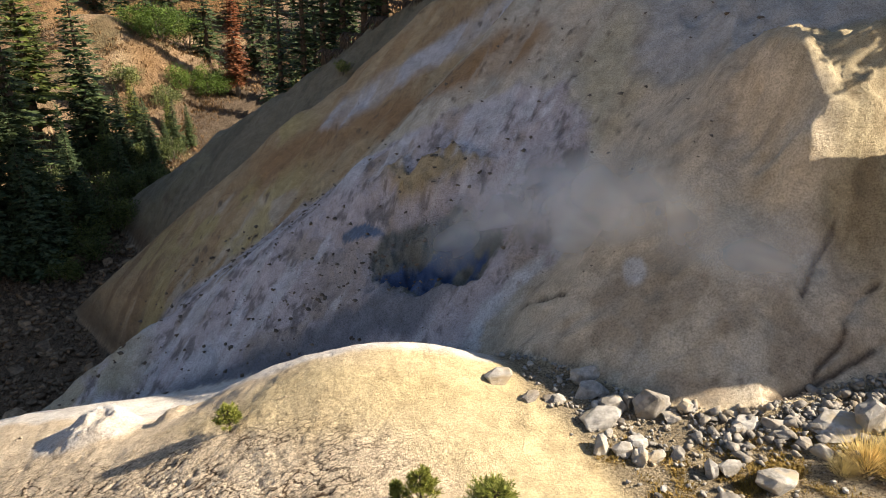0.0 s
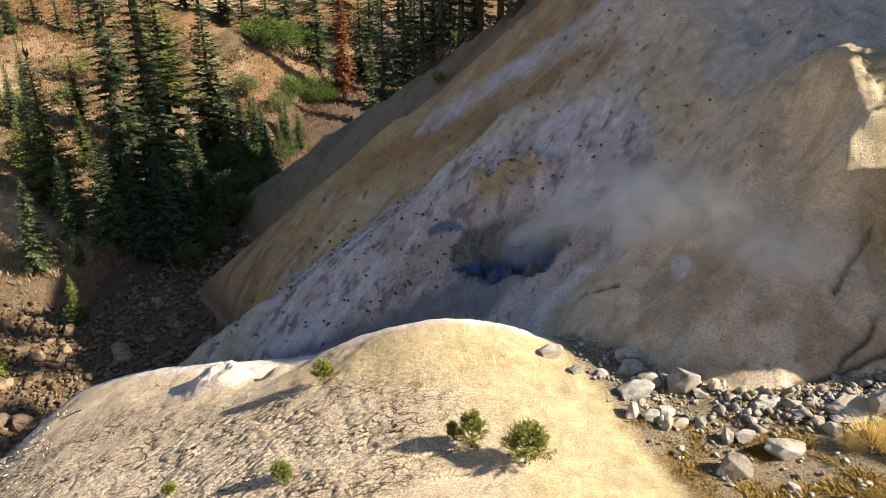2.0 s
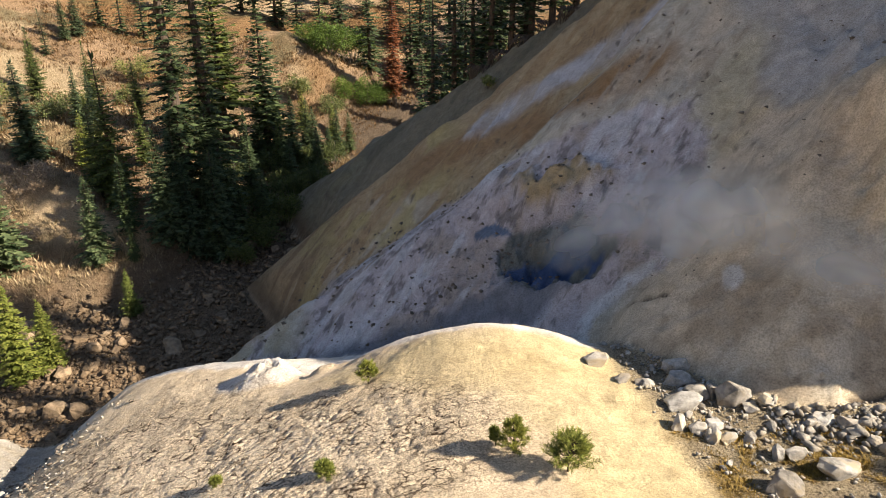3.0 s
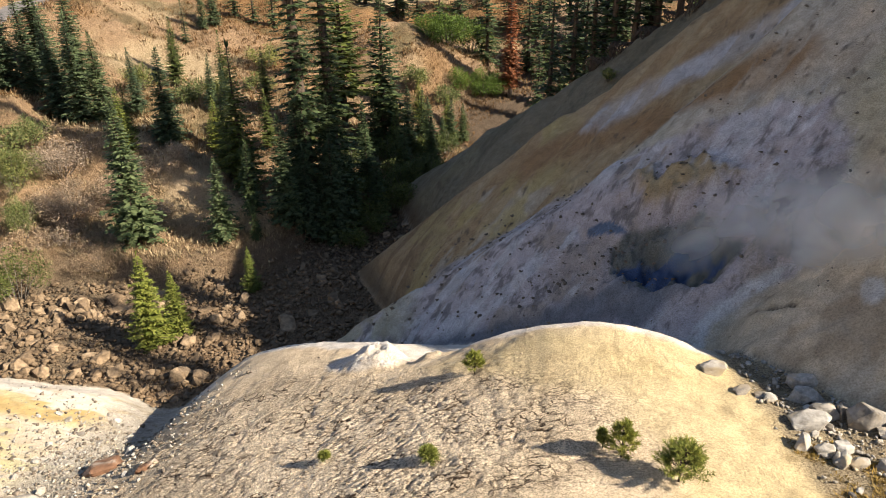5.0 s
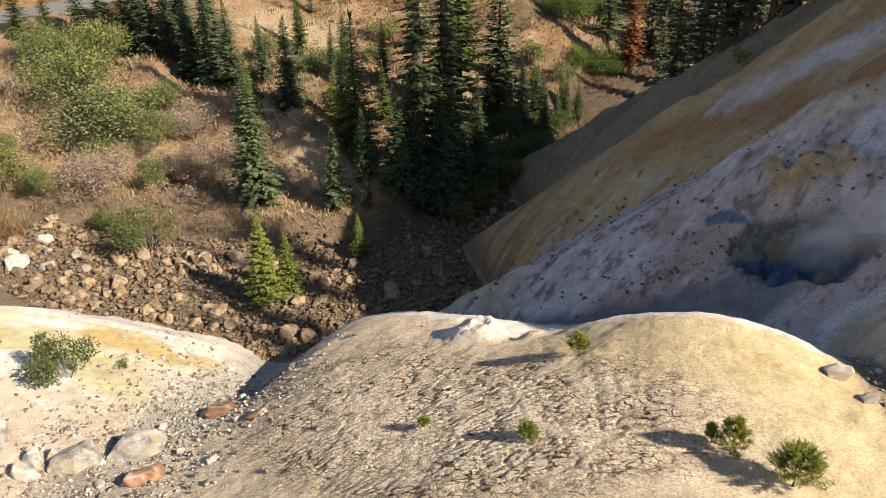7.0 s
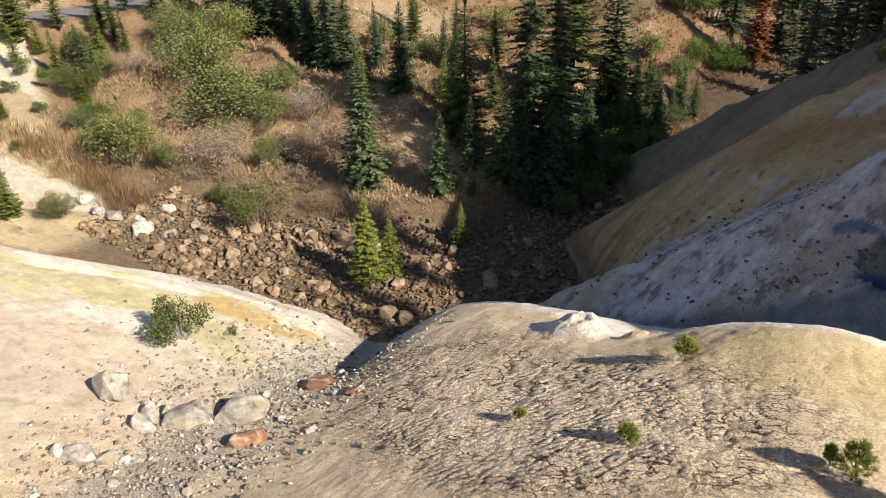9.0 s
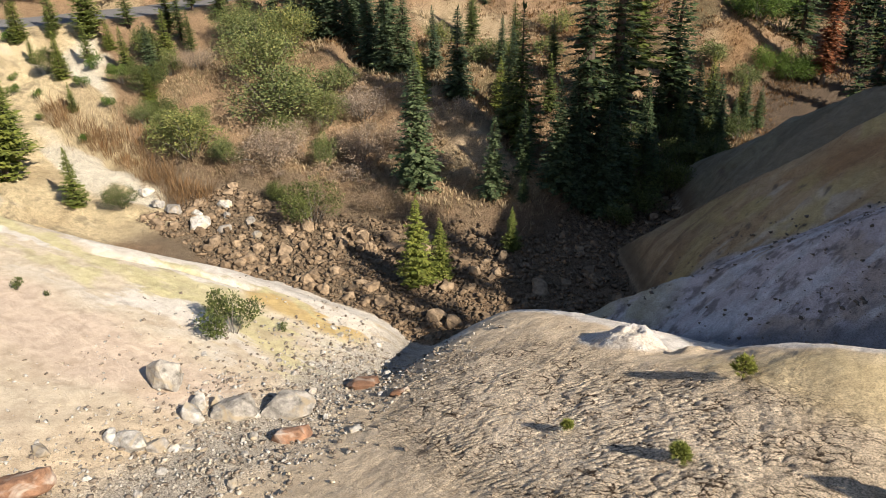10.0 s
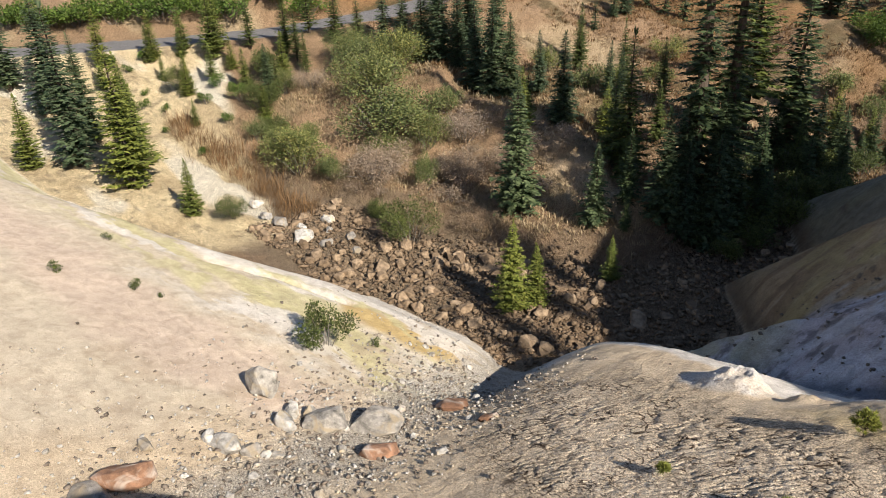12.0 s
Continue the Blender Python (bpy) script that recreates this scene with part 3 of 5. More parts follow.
    lay((0.74, 0.60, 0.42), (on_hill - mauve) * (1 - 0.6 * step(fbm(x, y, 2.4, 5, 55, 0.65), 0.0, 0.3)) * step(-low, 0.4, 1.2) * step(23.5 - y + 1.5 * wide, 0, 2.5) * step(x, 2, 4) * 0.6)
    lay((0.38, 0.29, 0.20), (on_hill - mauve) * step(fbm(x, y, 2.6, 4, 70, 0.6), 0.1, 0.35) * step(22.5 - y, 0, 2) * step(x, 2, 4) * 0.6)
    lay((0.70, 0.69, 0.67), on_hill * step(0.45 - np.hypot((x - 6.7) / 0.8, (y - 19.2) / 1.5) + 0.3 * wob, 0, 0.2) * 0.9)
    lay((0.16, 0.125, 0.095), (on_hill - mauve) * step(fbm(x, y, 0.4, 3, 33), 0.48, 0.58) * step(wide, -0.2, 0.2) * 0.75)
    lit = on_hill * step(x + 0.10 * (y - 21) + 1.3 * fbm(x, y, 3.0, 4, 58, 0.6), 9.9, 11.2) * step(y, 17, 18.6)
    lay((0.45, 0.375, 0.24), lit * 0.9)
    lay((0.34, 0.27, 0.17), lit * step(fbm(x, y, 0.6, 4, 71, 0.7), 0.12, 0.3) * 0.8)
    lay((0.52, 0.49, 0.46), lit * step(y + 0.6 * wob, 23.0, 24.0))
    for line in FISSURES:
        d, _, _ = along(x + 0.12 * fbm(x, y, 0.5, 2, 30), y, line)
        lay((0.12, 0.085, 0.06), on_hill * np.exp(-(d / 0.07) ** 2) * step(fbm(x, y, 0.7, 2, 53), -0.6, -0.1))
    lay((0.19, 0.135, 0.085), on_hill * step(-x, 9, 11) * (1 - step(main_slope(x, y) - far_ground(x, y) + 0.5 * wob, 0.3, 1.8)) * 0.9)
    c[:] = c * (1 - 0.20 * on_hill[..., None])
    # the nose
    lay((0.72, 0.60, 0.445), on_near)
    lay((0.68, 0.565, 0.345), on_near * step(x + 0.35 * (y - 12) + 1.5 * wob, 0.2, 2.5))
    crest = 19.0 + 0.37 * soft(-(x + 1), 1.0)
    lay((0.60, 0.49, 0.27), on_near * step(2.2 - np.abs(y - crest + 2.6 + 0.7 * wob) - 0.4 * np.abs(x + 2), 0, 1.2) * 0.8)
    lay((0.78, 0.76, 0.73), on_near * step(y - crest + 1.1 + 0.5 * wob, 0, 0.5))
    lay((0.88, 0.73, 0.56), on_near * crack_area(x, y) * 0.9)
    # shade inside the open cracks, put into the colour as the grooves are shallow
    lay((0.09, 0.065, 0.045), on_near * step(crack_area(x, y), 0.15, 0.6) * step(cracks(x, y), 0.45, 0.95) * 0.55)
    lay((0.70, 0.69, 0.68), on_near * (0.6 + 0.4 * step(fbm(x, y, 0.7, 3, 78), -0.2, 0.2)) * step(np.exp(-(((x + 8.6) / 1.9) ** 2 + ((y - 20.0) / 1.2) ** 2)) + 0.3 * wob, 0.4, 0.6))
    # bench
    bench = on_near * step(x - 3.4 - 0.42 * (15 - y) * 0.6 + 0.5 * wob, 0, 0.8)
    lay((0.44, 0.37, 0.26), bench)
    lay((0.36, 0.25, 0.09), bench * step(14.4 - y + wob, 0, 1) * step(fbm(x, y, 1.2, 4, 102, 0.65), -0.2, 0.2) * 0.9)
    # spur
    spur = on_near * step(-x - 18.5 + 0.25 * (y - 12) + 1.5 * wob, 0, 3)
    lay((0.66, 0.58, 0.46), spur)
    band = y - 12.5 - 0.18 * (x + 30) + 1.6 * wob + 0.8 * wide
    lay((0.67, 0.535, 0.45), spur * step(3.0 - np.abs(band + 4.0), 0, 2) * 0.6)
    lay((0.64, 0.585, 0.36), spur * step(1.2 - np.abs(band - 2.2), 0, 1))
    lay((0.76, 0.72, 0.65), spur * step(band + 0.8 * wide, 3.3, 4.6))
    lay((0.62, 0.47, 0.22), spur * step(2.0 - along(x + 0.8 * wob, y + 0.8 * wide, [(-28, 18.6, 0), (-24, 19.6, 0), (-20.5, 21.4, 0)])[0] + 0.8 * wob, 0, 1.2))
    streak = fbm(x * 0.12 + 0.05 * y, band * 0.9, 1.3, 4, 74, 0.6)
    lay((0.61, 0.57, 0.33), spur * step(streak, 0.08, 0.30) * step(band, -1.5, 1.0) * 0.85)
    lay((0.78, 0.75, 0.70), spur * step(-streak, 0.10, 0.30) * step(band, -2.0, 0.5) * 0.85)
    lay((0.50, 0.41, 0.31), spur * step(fbm(x, y, 1.6, 4, 77, 0.65), 0.15, 0.4) * step(-x, 32, 27) * 0.5)
    draw = on_near * step(2.6 - np.abs(x + 17.6 + 0.25 * (y - 10)) + 0.8 * wob, 0, 2.0)
    lay((0.68, 0.65, 0.60), draw * 0.8)
    c[:] = c * (1 - (on_near * (1 - 0.95 * crack_area(x, y)))[..., None] * np.array((0.27, 0.30, 0.33)))
    r, _, _ = along(x, y, ROAD)
    lay((0.16, 0.155, 0.155), 1 - step(r + 0.1 * wob, 3.9, 4.2))
    grit = np.clip(on_near * (0.20 + 0.50 * step(crack_area(x, y), 0.0, 0.5)) * (1 - 0.92 * spur) + bench * 0.6 + 0.85 * on_far + 0.28 * on_hill + draw * 0.7, 0, 1)
    grit = np.where(r < 4.1, 0.0, grit)
    return np.clip(c, 0.01, 0.9), grit


def build_ground():
    xs = graded((-88, -60, 0.6), (-60, -22, 0.34), (-22, -13, 0.1), (-13, 1, 0.055), (1, 7, 0.09), (7, 14, 0.13), (14, 24, 0.4))
    ys = graded((-2, 9, 0.35), (9, 17.5, 0.055), (17.5, 23, 0.09), (23, 32, 0.12), (32, 44, 0.2), (44, 54, 0.36), (54, 100, 0.7))
    gx, gy = np.meshgrid(xs, ys)
    nx, ny = len(xs), len(ys)
    small = relief(gx, gy)
    high = terrain(gx, gy) + small[0]
    co = np.stack([gx, gy, high], -1).reshape(-1, 3)
    at = np.arange(nx * ny).reshape(ny, nx)
    quads = np.stack([at[:-1, :-1], at[:-1, 1:], at[1:, 1:], at[1:, :-1]], -1).reshape(-1, 4)
    me = bpy.data.meshes.new("ground")
    me.vertices.add(len(co))
    me.vertices.foreach_set("co", co.ravel())
    me.loops.add(quads.size)
    me.loops.foreach_set("vertex_index", quads.ravel())
    me.polygons.add(len(quads))
    me.polygons.foreach_set("loop_start", np.arange(0, quads.size, 4))
    me.polygons.foreach_set("use_smooth", np.ones(len(quads), bool))
    me.update(calc_edges=True)
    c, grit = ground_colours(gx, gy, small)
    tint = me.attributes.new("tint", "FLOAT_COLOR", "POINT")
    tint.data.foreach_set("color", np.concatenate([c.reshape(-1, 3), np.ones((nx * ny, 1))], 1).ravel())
    g = me.attributes.new("grit", "FLOAT", "POINT")
    g.data.foreach_set("value", grit.ravel())
    crust = me.attributes.new("crust", "FLOAT", "POINT")
    crust.data.foreach_set("value", (small[1] * step(crack_area(gx, gy), 0.05, 0.5)).ravel())
    me.materials.append(GROUND)
    ob = new("ground", me)
    tagged(ob, "bare pale hydrothermal ground of ridges, steaming hillside and creek valley", "ground", kind="structure")
    return xs, ys, high


GRID_X, GRID_Y, GRID_Z = build_ground()


# ---------------------------------------------------------------- shapes
def sheet_mesh(name, co, faces, mat, smooth=False):
    me = bpy.data.meshes.new(name)
    me.from_pydata([tuple(v) for v in co], [], [tuple(f) for f in faces])
    me.materials.append(mat)
    if smooth:
        me.polygons.foreach_set("use_smooth", np.ones(len(me.polygons), bool))
    me.update()
    return me


def part(name, me, parent, label=""):
    ob = new(name, me)
    ob.parent = parent
    return tagged(ob, label)


def tube(points, radii, sides=7):
    """A tapering tube along points."""
    pts = [Vector(p) for p in points]
    co, faces = [], []
    for n, (p, r) in enumerate(zip(pts, radii)):
        way = (pts[min(n + 1, len(pts) - 1)] - pts[max(n - 1, 0)]).normalized()
        side = way.cross(Vector((0.31, 0.95, 0.05))).normalized()
        over = way.cross(side)
        for k in range(sides):
            a = 2 * math.pi * k / sides
            co.append(p + float(r) * (side * math.cos(a) + over * math.sin(a)))
    for n in range(len(pts) - 1):
        for k in range(sides):
            a, b = n * sides + k, n * sides + (k + 1) % sides
            faces.append((a, b, b + sides, a + sides))
    faces.append(tuple(range(len(co) - sides, len(co))))
    faces.append(tuple(range(sides - 1, -1, -1)))
    return co, faces


def add(store, co, faces):
    n = len(store[0])
    store[0].extend(co)
    store[1].extend(tuple(i + n for i in f) for f in faces)


def blade(store, root, way, up, length, width):
    """A pointed leaf with a slight fold."""
    way = way.normalized()
    side = way.cross(up)
    side = side.normalized() if side.length > 1e-4 else Vector((1, 0, 0))
    n = len(store[0])
    mid = root + way * length * 0.45
    store[0].extend([root, mid + side * width * 0.5, root + way * length, mid - side * width * 0.5])
    store[1].append((n, n + 1, n + 2, n + 3))


def conifer_meshes(rng, height, spread, needles, bark, bare=0.06, dense=1.0, droop=0.25, gaps=0.1, thin=1.0):
    """Trunk and crown of a conifer with whorls of drooping boughs."""
    lean = [Vector((rng.uniform(-1, 1), rng.uniform(-1, 1), 0)) * 0.012 * height for _ in range(2)]
    spine = [lean[0] * math.sin(3 * s) + lean[1] * s * s + Vector((0, 0, s * height - (0.4 if s == 0 else 0))) for s in np.linspace(0, 1, 9)]
    wood = ([], [])
    thick = 0.017 * height + 0.03
    add(wood, *tube(spine, [thick * (1.0 - 0.95 * s) + 0.008 for s in np.linspace(0, 1, 9)], 8))
    crown = ([], [])
    z = bare * height
    gap = max(0.16, height * 0.021) / dense
    while z < height * 0.985:
        s = z / height
        centre = lean[0] * math.sin(3 * s) + lean[1] * s * s + Vector((0, 0, z))
        reach = spread * (1 - s) ** 0.85 * (0.55 + 0.45 * min(1, (s - bare) / 0.14 + 0.25)) + 0.03 * height * (1 - s) * 0.3 + 0.05
        count = max(4, int((6.0 + 2.5 * (1 - s)) * dense))
        turn = rng.uniform(0, 6.28)
        for k in range(count):
            if rng.random() < gaps:
                continue
            a = turn + 6.283 * k / count + rng.uniform(-0.3, 0.3)
            length = reach * rng.uniform(0.62, 1.12)
            out = Vector((math.cos(a), math.sin(a), 0))
            rise = 0.35 * s - droop * (1 - s) + rng.uniform(-0.12, 0.12)
            tip = lambda q: centre + out * length * q + Vector((0, 0, length * (rise * q - 0.16 * q * q + 0.10 * q ** 3)))
            if length > 1.2:
                add(wood, *tube([tip(0), tip(0.5), tip(0.92)], [0.010 + 0.012 * length, 0.006 + 0.006 * length, 0.004], 3))
            pieces = max(3, int(2.6 + length * 5.0 / thin))
            for j in range(pieces):
                q = (j + 0.6) / pieces
                p = tip(q)
                side = out.cross(Vector((0, 0, 1)))
                for sgn in (-1, 1):
                    way = out * 0.62 + side * sgn * rng.uniform(0.6, 1.0) + Vector((0, 0, rng.uniform(-0.38, 0.12)))
                    size = (0.16 + 0.30 * length * (1 - 0.72 * q)) * rng.uniform(0.6, 1.2)
                    blade(crown, p, way, Vector((rng.uniform(-0.7, 0.7), rng.uniform(-0.7, 0.7), 1)), size, size * 0.50 * thin)
            blade(crown, tip(0.7), out + Vector((0, 0, -0.1)), Vector((rng.uniform(-0.3, 0.3), 0, 1)), length * 0.36, length * 0.10 * thin)
        z += gap * rng.uniform(0.75, 1.3) * (1.15 - 0.45 * s)
    for _ in range(6):
        blade(crown, spine[-1] - Vector((0, 0, rng.uniform(0, 0.05) * height)), Vector((rng.uniform(-0.4, 0.4), rng.uniform(-0.4, 0.4), 1)), Vector((1, rng.uniform(-1, 1), 0)), 0.06 * height, 0.02 * height)
    return sheet_mesh("trunk", *wood, bark, True), sheet_mesh("crown", *crown, needles)


def tree(name, meshes, label, category, group=""):
    root = new(name)
    root.empty_display_size = 0.3
    part("trunk", meshes[0], root)
    part("crown", meshes[1], root)
    return tagged(root, label, category, group)


def bush_meshes(rng, wide, high, leaves, bark, count=3500, leaf=0.14, stems=14, lobes=9):
    """Stems that fan out of the ground, and clumps of leaves at and between their ends, with an uneven outline."""
    wood, crown = ([], []), ([], [])
    ends = []
    for n in range(stems):
        a, r = rng.uniform(0, 6.283), math.sqrt(rng.random())
        end = Vector((math.cos(a) * r * wide * 0.46, math.sin(a) * r * wide * 0.46, high * rng.uniform(0.55, 0.98) * (1 - 0.35 * r * r)))
        start = Vector((end.x * 0.18, end.y * 0.18, -0.1))
        mid = start.lerp(end, 0.5) + Vector((0, 0, 0.10 * high))
        add(wood, *tube([start, mid, end], [0.012 + 0.014 * high * 0.5, 0.010 + 0.004 * high, 0.004], 4))
        ends.append((start, mid, end))
    clumps = []
    for n in range(lobes * 3):
        s, m, e = ends[rng.randrange(stems)]
        q = rng.uniform(0.55, 1.05)
        p = m.lerp(e, q * 2 - 1) if q > 0.5 else s.lerp(m, q * 2)
        clumps.append((p, rng.uniform(0.10, 0.24) * wide, rng.uniform(0.10, 0.2) * high + 0.06 * wide))
    for n in range(count):
        p, r, t = clumps[rng.randrange(len(clumps))]
        d = Vector((rng.gauss(0, 1), rng.gauss(0, 1), rng.gauss(0, 1))).normalized() * rng.uniform(0.55, 1.08)
        at = p + Vector((d.x * r, d.y * r, d.z * t))
        if at.z < 0.02 * high:
            at.z = rng.uniform(0.02, 0.2) * high
        way = Vector((d.x + rng.uniform(-0.7, 0.7), d.y + rng.uniform(-0.7, 0.7), d.z * 0.6 + rng.uniform(-0.4, 0.7)))
        blade(crown, at, way, Vector((rng.uniform(-1, 1), rng.uniform(-1, 1), 1)), leaf * rng.uniform(0.7, 1.3), leaf * 0.55)
    return sheet_mesh("branchwork", *wood, bark, True), sheet_mesh("foliage", *crown, leaves)


def bush(name, meshes, label, category, group=""):
    root = new(name)
    root.empty_display_size = 0.2
    part("branchwork", meshes[0], root)
    part("foliage", meshes[1], root)
    return tagged(root, label, category, group)


def sapling_meshes(rng, high, wide, needles, bark, tufts=34, per=46, needle=0.10):
    """A young pine: a thin stem, upswept twigs and brushes of long needles."""
    wood, crown = ([], []), ([], [])
    bend = Vector((rng.uniform(-0.1, 0.1), rng.uniform(-0.1, 0.1), 0)) * high
    stem = [bend * s * s + Vector((0, 0, high * s - (0.08 if s == 0 else 0))) for s in np.linspace(0, 0.95, 5)]
    add(wood, *tube(stem, [0.030 * high + 0.006] + [0.022 * high * (1 - s) + 0.004 for s in np.linspace(0.2, 1, 4)], 6))
    for n in range(tufts):
        s = rng.uniform(0.16, 0.92) if n else 0.95
        a = rng.uniform(0, 6.283)
        root = bend * s * s + Vector((0, 0, high * s))
        reach = wide * 0.5 * (1.15 - 0.85 * s) * rng.uniform(0.5, 1.1) if n else 0.01
        end = root + Vector((math.cos(a) * reach, math.sin(a) * reach, reach * rng.uniform(0.25, 0.75)))
        mid = root.lerp(end, 0.55) + Vector((0, 0, -0.05 * reach))
        add(wood, *tube([root, mid, end], [0.008, 0.006, 0.004], 4))
        axis = (end - mid).normalized() if n else Vector((0, 0, 1))
        for k in range(per):
            p = mid.lerp(end, rng.uniform(0.1, 1.08))
            way = axis * rng.uniform(0.35, 1.2) + Vector((rng.gauss(0, 0.6), rng.gauss(0, 0.6), rng.gauss(0.15, 0.5)))
            blade(crown, p, way, Vector((rng.uniform(-1, 1), rng.uniform(-1, 1), 1)), needle * rng.uniform(0.7, 1.2), needle * 0.11)
    return sheet_mesh("stem", *wood, bark, True), sheet_mesh("foliage", *crown, needles)


def sapling(name, meshes, label, category, group=""):
    root = new(name)
    root.empty_display_size = 0.1
    part("stem", meshes[0], root)
    part("foliage", meshes[1], root)
    return tagged(root, label, category, group)


def rock_mesh(rng, mat, points=15, cut=0.12):
    """An angular stone, about 1 m across, with broken and slightly worn edges."""
    bm = bmesh.new()
    for _ in range(points):
        d = Vector((rng.gauss(0, 1), rng.gauss(0, 1), rng.gauss(0, 1))).normalized()
        d = d.lerp(d / max(abs(d.x), abs(d.y), abs(d.z)), 0.4)
        bm.verts.new(d * 0.5 * rng.uniform(0.8, 1.0))
    hull = bmesh.ops.convex_hull(bm, input=bm.verts)
    for v in [v for v in bm.verts if not v.link_faces]:
        bm.verts.remove(v)
    bmesh.ops.dissolve_limit(bm, angle_limit=radians(14), verts=bm.verts, edges=bm.edges)
    bmesh.ops.bevel(bm, geom=list(bm.edges), offset=cut * 0.18, segments=1, affect="EDGES")
    bmesh.ops.triangulate(bm, faces=bm.faces)
    bmesh.ops.subdivide_edges(bm, edges=[e for e in bm.edges if e.calc_length() > 0.22], cuts=1)
    for v in bm.verts:
        v.co += v.co.normalized() * (noise.noise(v.co * 3.1 + Vector((points, cut * 10, 0))) * 0.07)
    me = bpy.data.meshes.new("stone")
    bm.to_mesh(me)
    bm.free()
    me.materials.append(mat)
    return me


def ground_at(x, y):
    """The height of the ground sheet at a place."""
    i = int(np.clip(np.searchsorted(GRID_X, x) - 1, 0, len(GRID_X) - 2))
    j = int(np.clip(np.searchsorted(GRID_Y, y) - 1, 0, len(GRID_Y) - 2))
    p, q = (x - GRID_X[i]) / (GRID_X[i + 1] - GRID_X[i]), (y - GRID_Y[j]) / (GRID_Y[j + 1] - GRID_Y[j])
    near, back = GRID_Z[j, i] * (1 - p) + GRID_Z[j, i + 1] * p, GRID_Z[j + 1, i] * (1 - p) + GRID_Z[j + 1, i + 1] * p
    return float(near * (1 - q) + back * q)


def stand(x, y, turn=0.0, size=1.0, sink=0.0):
    return pose(x, y, ground_at(x, y) - sink, 0, 0, turn) @ Matrix.Diagonal((size, size, size, 1))


def put(ob, m):
    """Stand a copy of a thing at a pose that may hold a scale."""
    made = copy_thing(ob, Matrix())
    made.matrix_basis = m
    return made


# ---------------------------------------------------------------- loose cover
def little_stones(seed, count=7):
    """Small angular stones about 1 m across as arrays of corners and triangles."""
    made = []
    for n in range(count):
        r = random.Random(seed + n)
        bm = bmesh.new()
        for _ in range(9):
            d = Vector((r.gauss(0, 1), r.gauss(0, 1), r.gauss(0, 1))).normalized()
            bm.verts.new(d * 0.5 * r.uniform(0.75, 1.05))
        bmesh.ops.convex_hull(bm, input=bm.verts)
        for v in [v for v in bm.verts if not v.link_faces]:
            bm.verts.remove(v)
        bmesh.ops.triangulate(bm, faces=bm.faces)
        bm.verts.index_update()
        made.append((np.array([v.co[:] for v in bm.verts]), np.array([[v.index for v in f.verts] for f in bm.faces])))
        bm.free()
    return made


def scatter_stones(name, spots, sizes, mat, seed, label, category, flat=0.7):
    """One cover of loose stones: a place and a size for each."""
    rs = np.random.RandomState(seed)
    shapes = little_stones(seed)
    z = land(spots[:, 0], spots[:, 1])
    kinds = rs.randint(0, len(shapes), len(spots))
    co, faces, n = [], [], 0
    for k, (v, f) in enumerate(shapes):
        pick = np.where(kinds == k)[0]
        a = rs.uniform(0, 6.283, len(pick))
        s = sizes[pick][:, None] * rs.uniform(0.7, 1.3, (len(pick), 3)) * (1, 1, flat)
        w = v[None] * s[:, None]
        w = np.stack([w[..., 0] * np.cos(a)[:, None] - w[..., 1] * np.sin(a)[:, None], w[..., 0] * np.sin(a)[:, None] + w[..., 1] * np.cos(a)[:, None], w[..., 2]], -1)
        w += np.stack([spots[pick, 0], spots[pick, 1], z[pick] + 0.18 * sizes[pick]], -1)[:, None]
        co.append(w.reshape(-1, 3))
        faces.append((f[None] + (n + np.arange(len(pick)) * len(v))[:, None, None]).reshape(-1, 3))
        n += len(pick) * len(v)
    return cover(name, np.concatenate(co), np.concatenate(faces), mat, label, category)


def cover(name, co, faces, mat, label, category):
    me = bpy.data.meshes.new(name)
    k = faces.shape[1]
    me.vertices.add(len(co))
    me.vertices.foreach_set("co", co.ravel())
    me.loops.add(faces.size)
    me.loops.foreach_set("vertex_index", faces.ravel())
    me.polygons.add(len(faces))
    me.polygons.foreach_set("loop_start", np.arange(0, faces.size, k))
    me.update(calc_edges=True)
    me.materials.append(mat)
    return tagged(new(name, me), label, category, kind="stuff")


def scatter_blades(name, spots, highs, mat, seed, label, category, per=8, width=0.10, lean=0.55, wide=0.25):
    """One cover of tufts: a place and a height for each, with bent pointed blades."""
    rs = np.random.RandomState(seed)
    n = len(spots)
    z = land(spots[:, 0], spots[:, 1])
    h = highs[:, None] * rs.uniform(0.6, 1.2, (n, per))
    a = rs.uniform(0, 6.283, (n, per))
    out = np.stack([np.cos(a), np.sin(a)], -1)
    root = np.stack([spots[:, 0], spots[:, 1], z - 0.03], -1)[:, None] + np.concatenate([out * (wide * highs[:, None] * rs.uniform(0, 1, (n, per)))[..., None], np.zeros((n, per, 1))], -1)
    tilt = lean * rs.uniform(0.2, 1.2, (n, per))
    tip = root + np.concatenate([out * (h * tilt)[..., None], h[..., None]], -1)
    side = np.stack([-np.sin(a), np.cos(a), 0 * a], -1) * (width * highs[:, None, None])
    mid = root * 0.5 + tip * 0.5 + np.concatenate([-out * (h * tilt * 0.12)[..., None], 0.04 * h[..., None]], -1)
    co = np.stack([root, mid + side, tip, mid - side], 2).reshape(-1, 3)
    faces = np.arange(len(co)).reshape(-1, 4)
    return cover(name, co, faces, mat, label, category)


def sown(seed, count, x0, x1, y0, y1, keep):
    """Random places in a stretch of the plan, kept with the likelihood keep(x, y)."""
    rs = np.random.RandomState(seed)
    x, y = rs.uniform(x0, x1, count), rs.uniform(y0, y1, count)
    k = rs.uniform(0, 1, count) < keep(x, y)
    return np.stack([x[k], y[k]], -1)


# ---------------------------------------------------------------- trees
rng = random.Random(7)


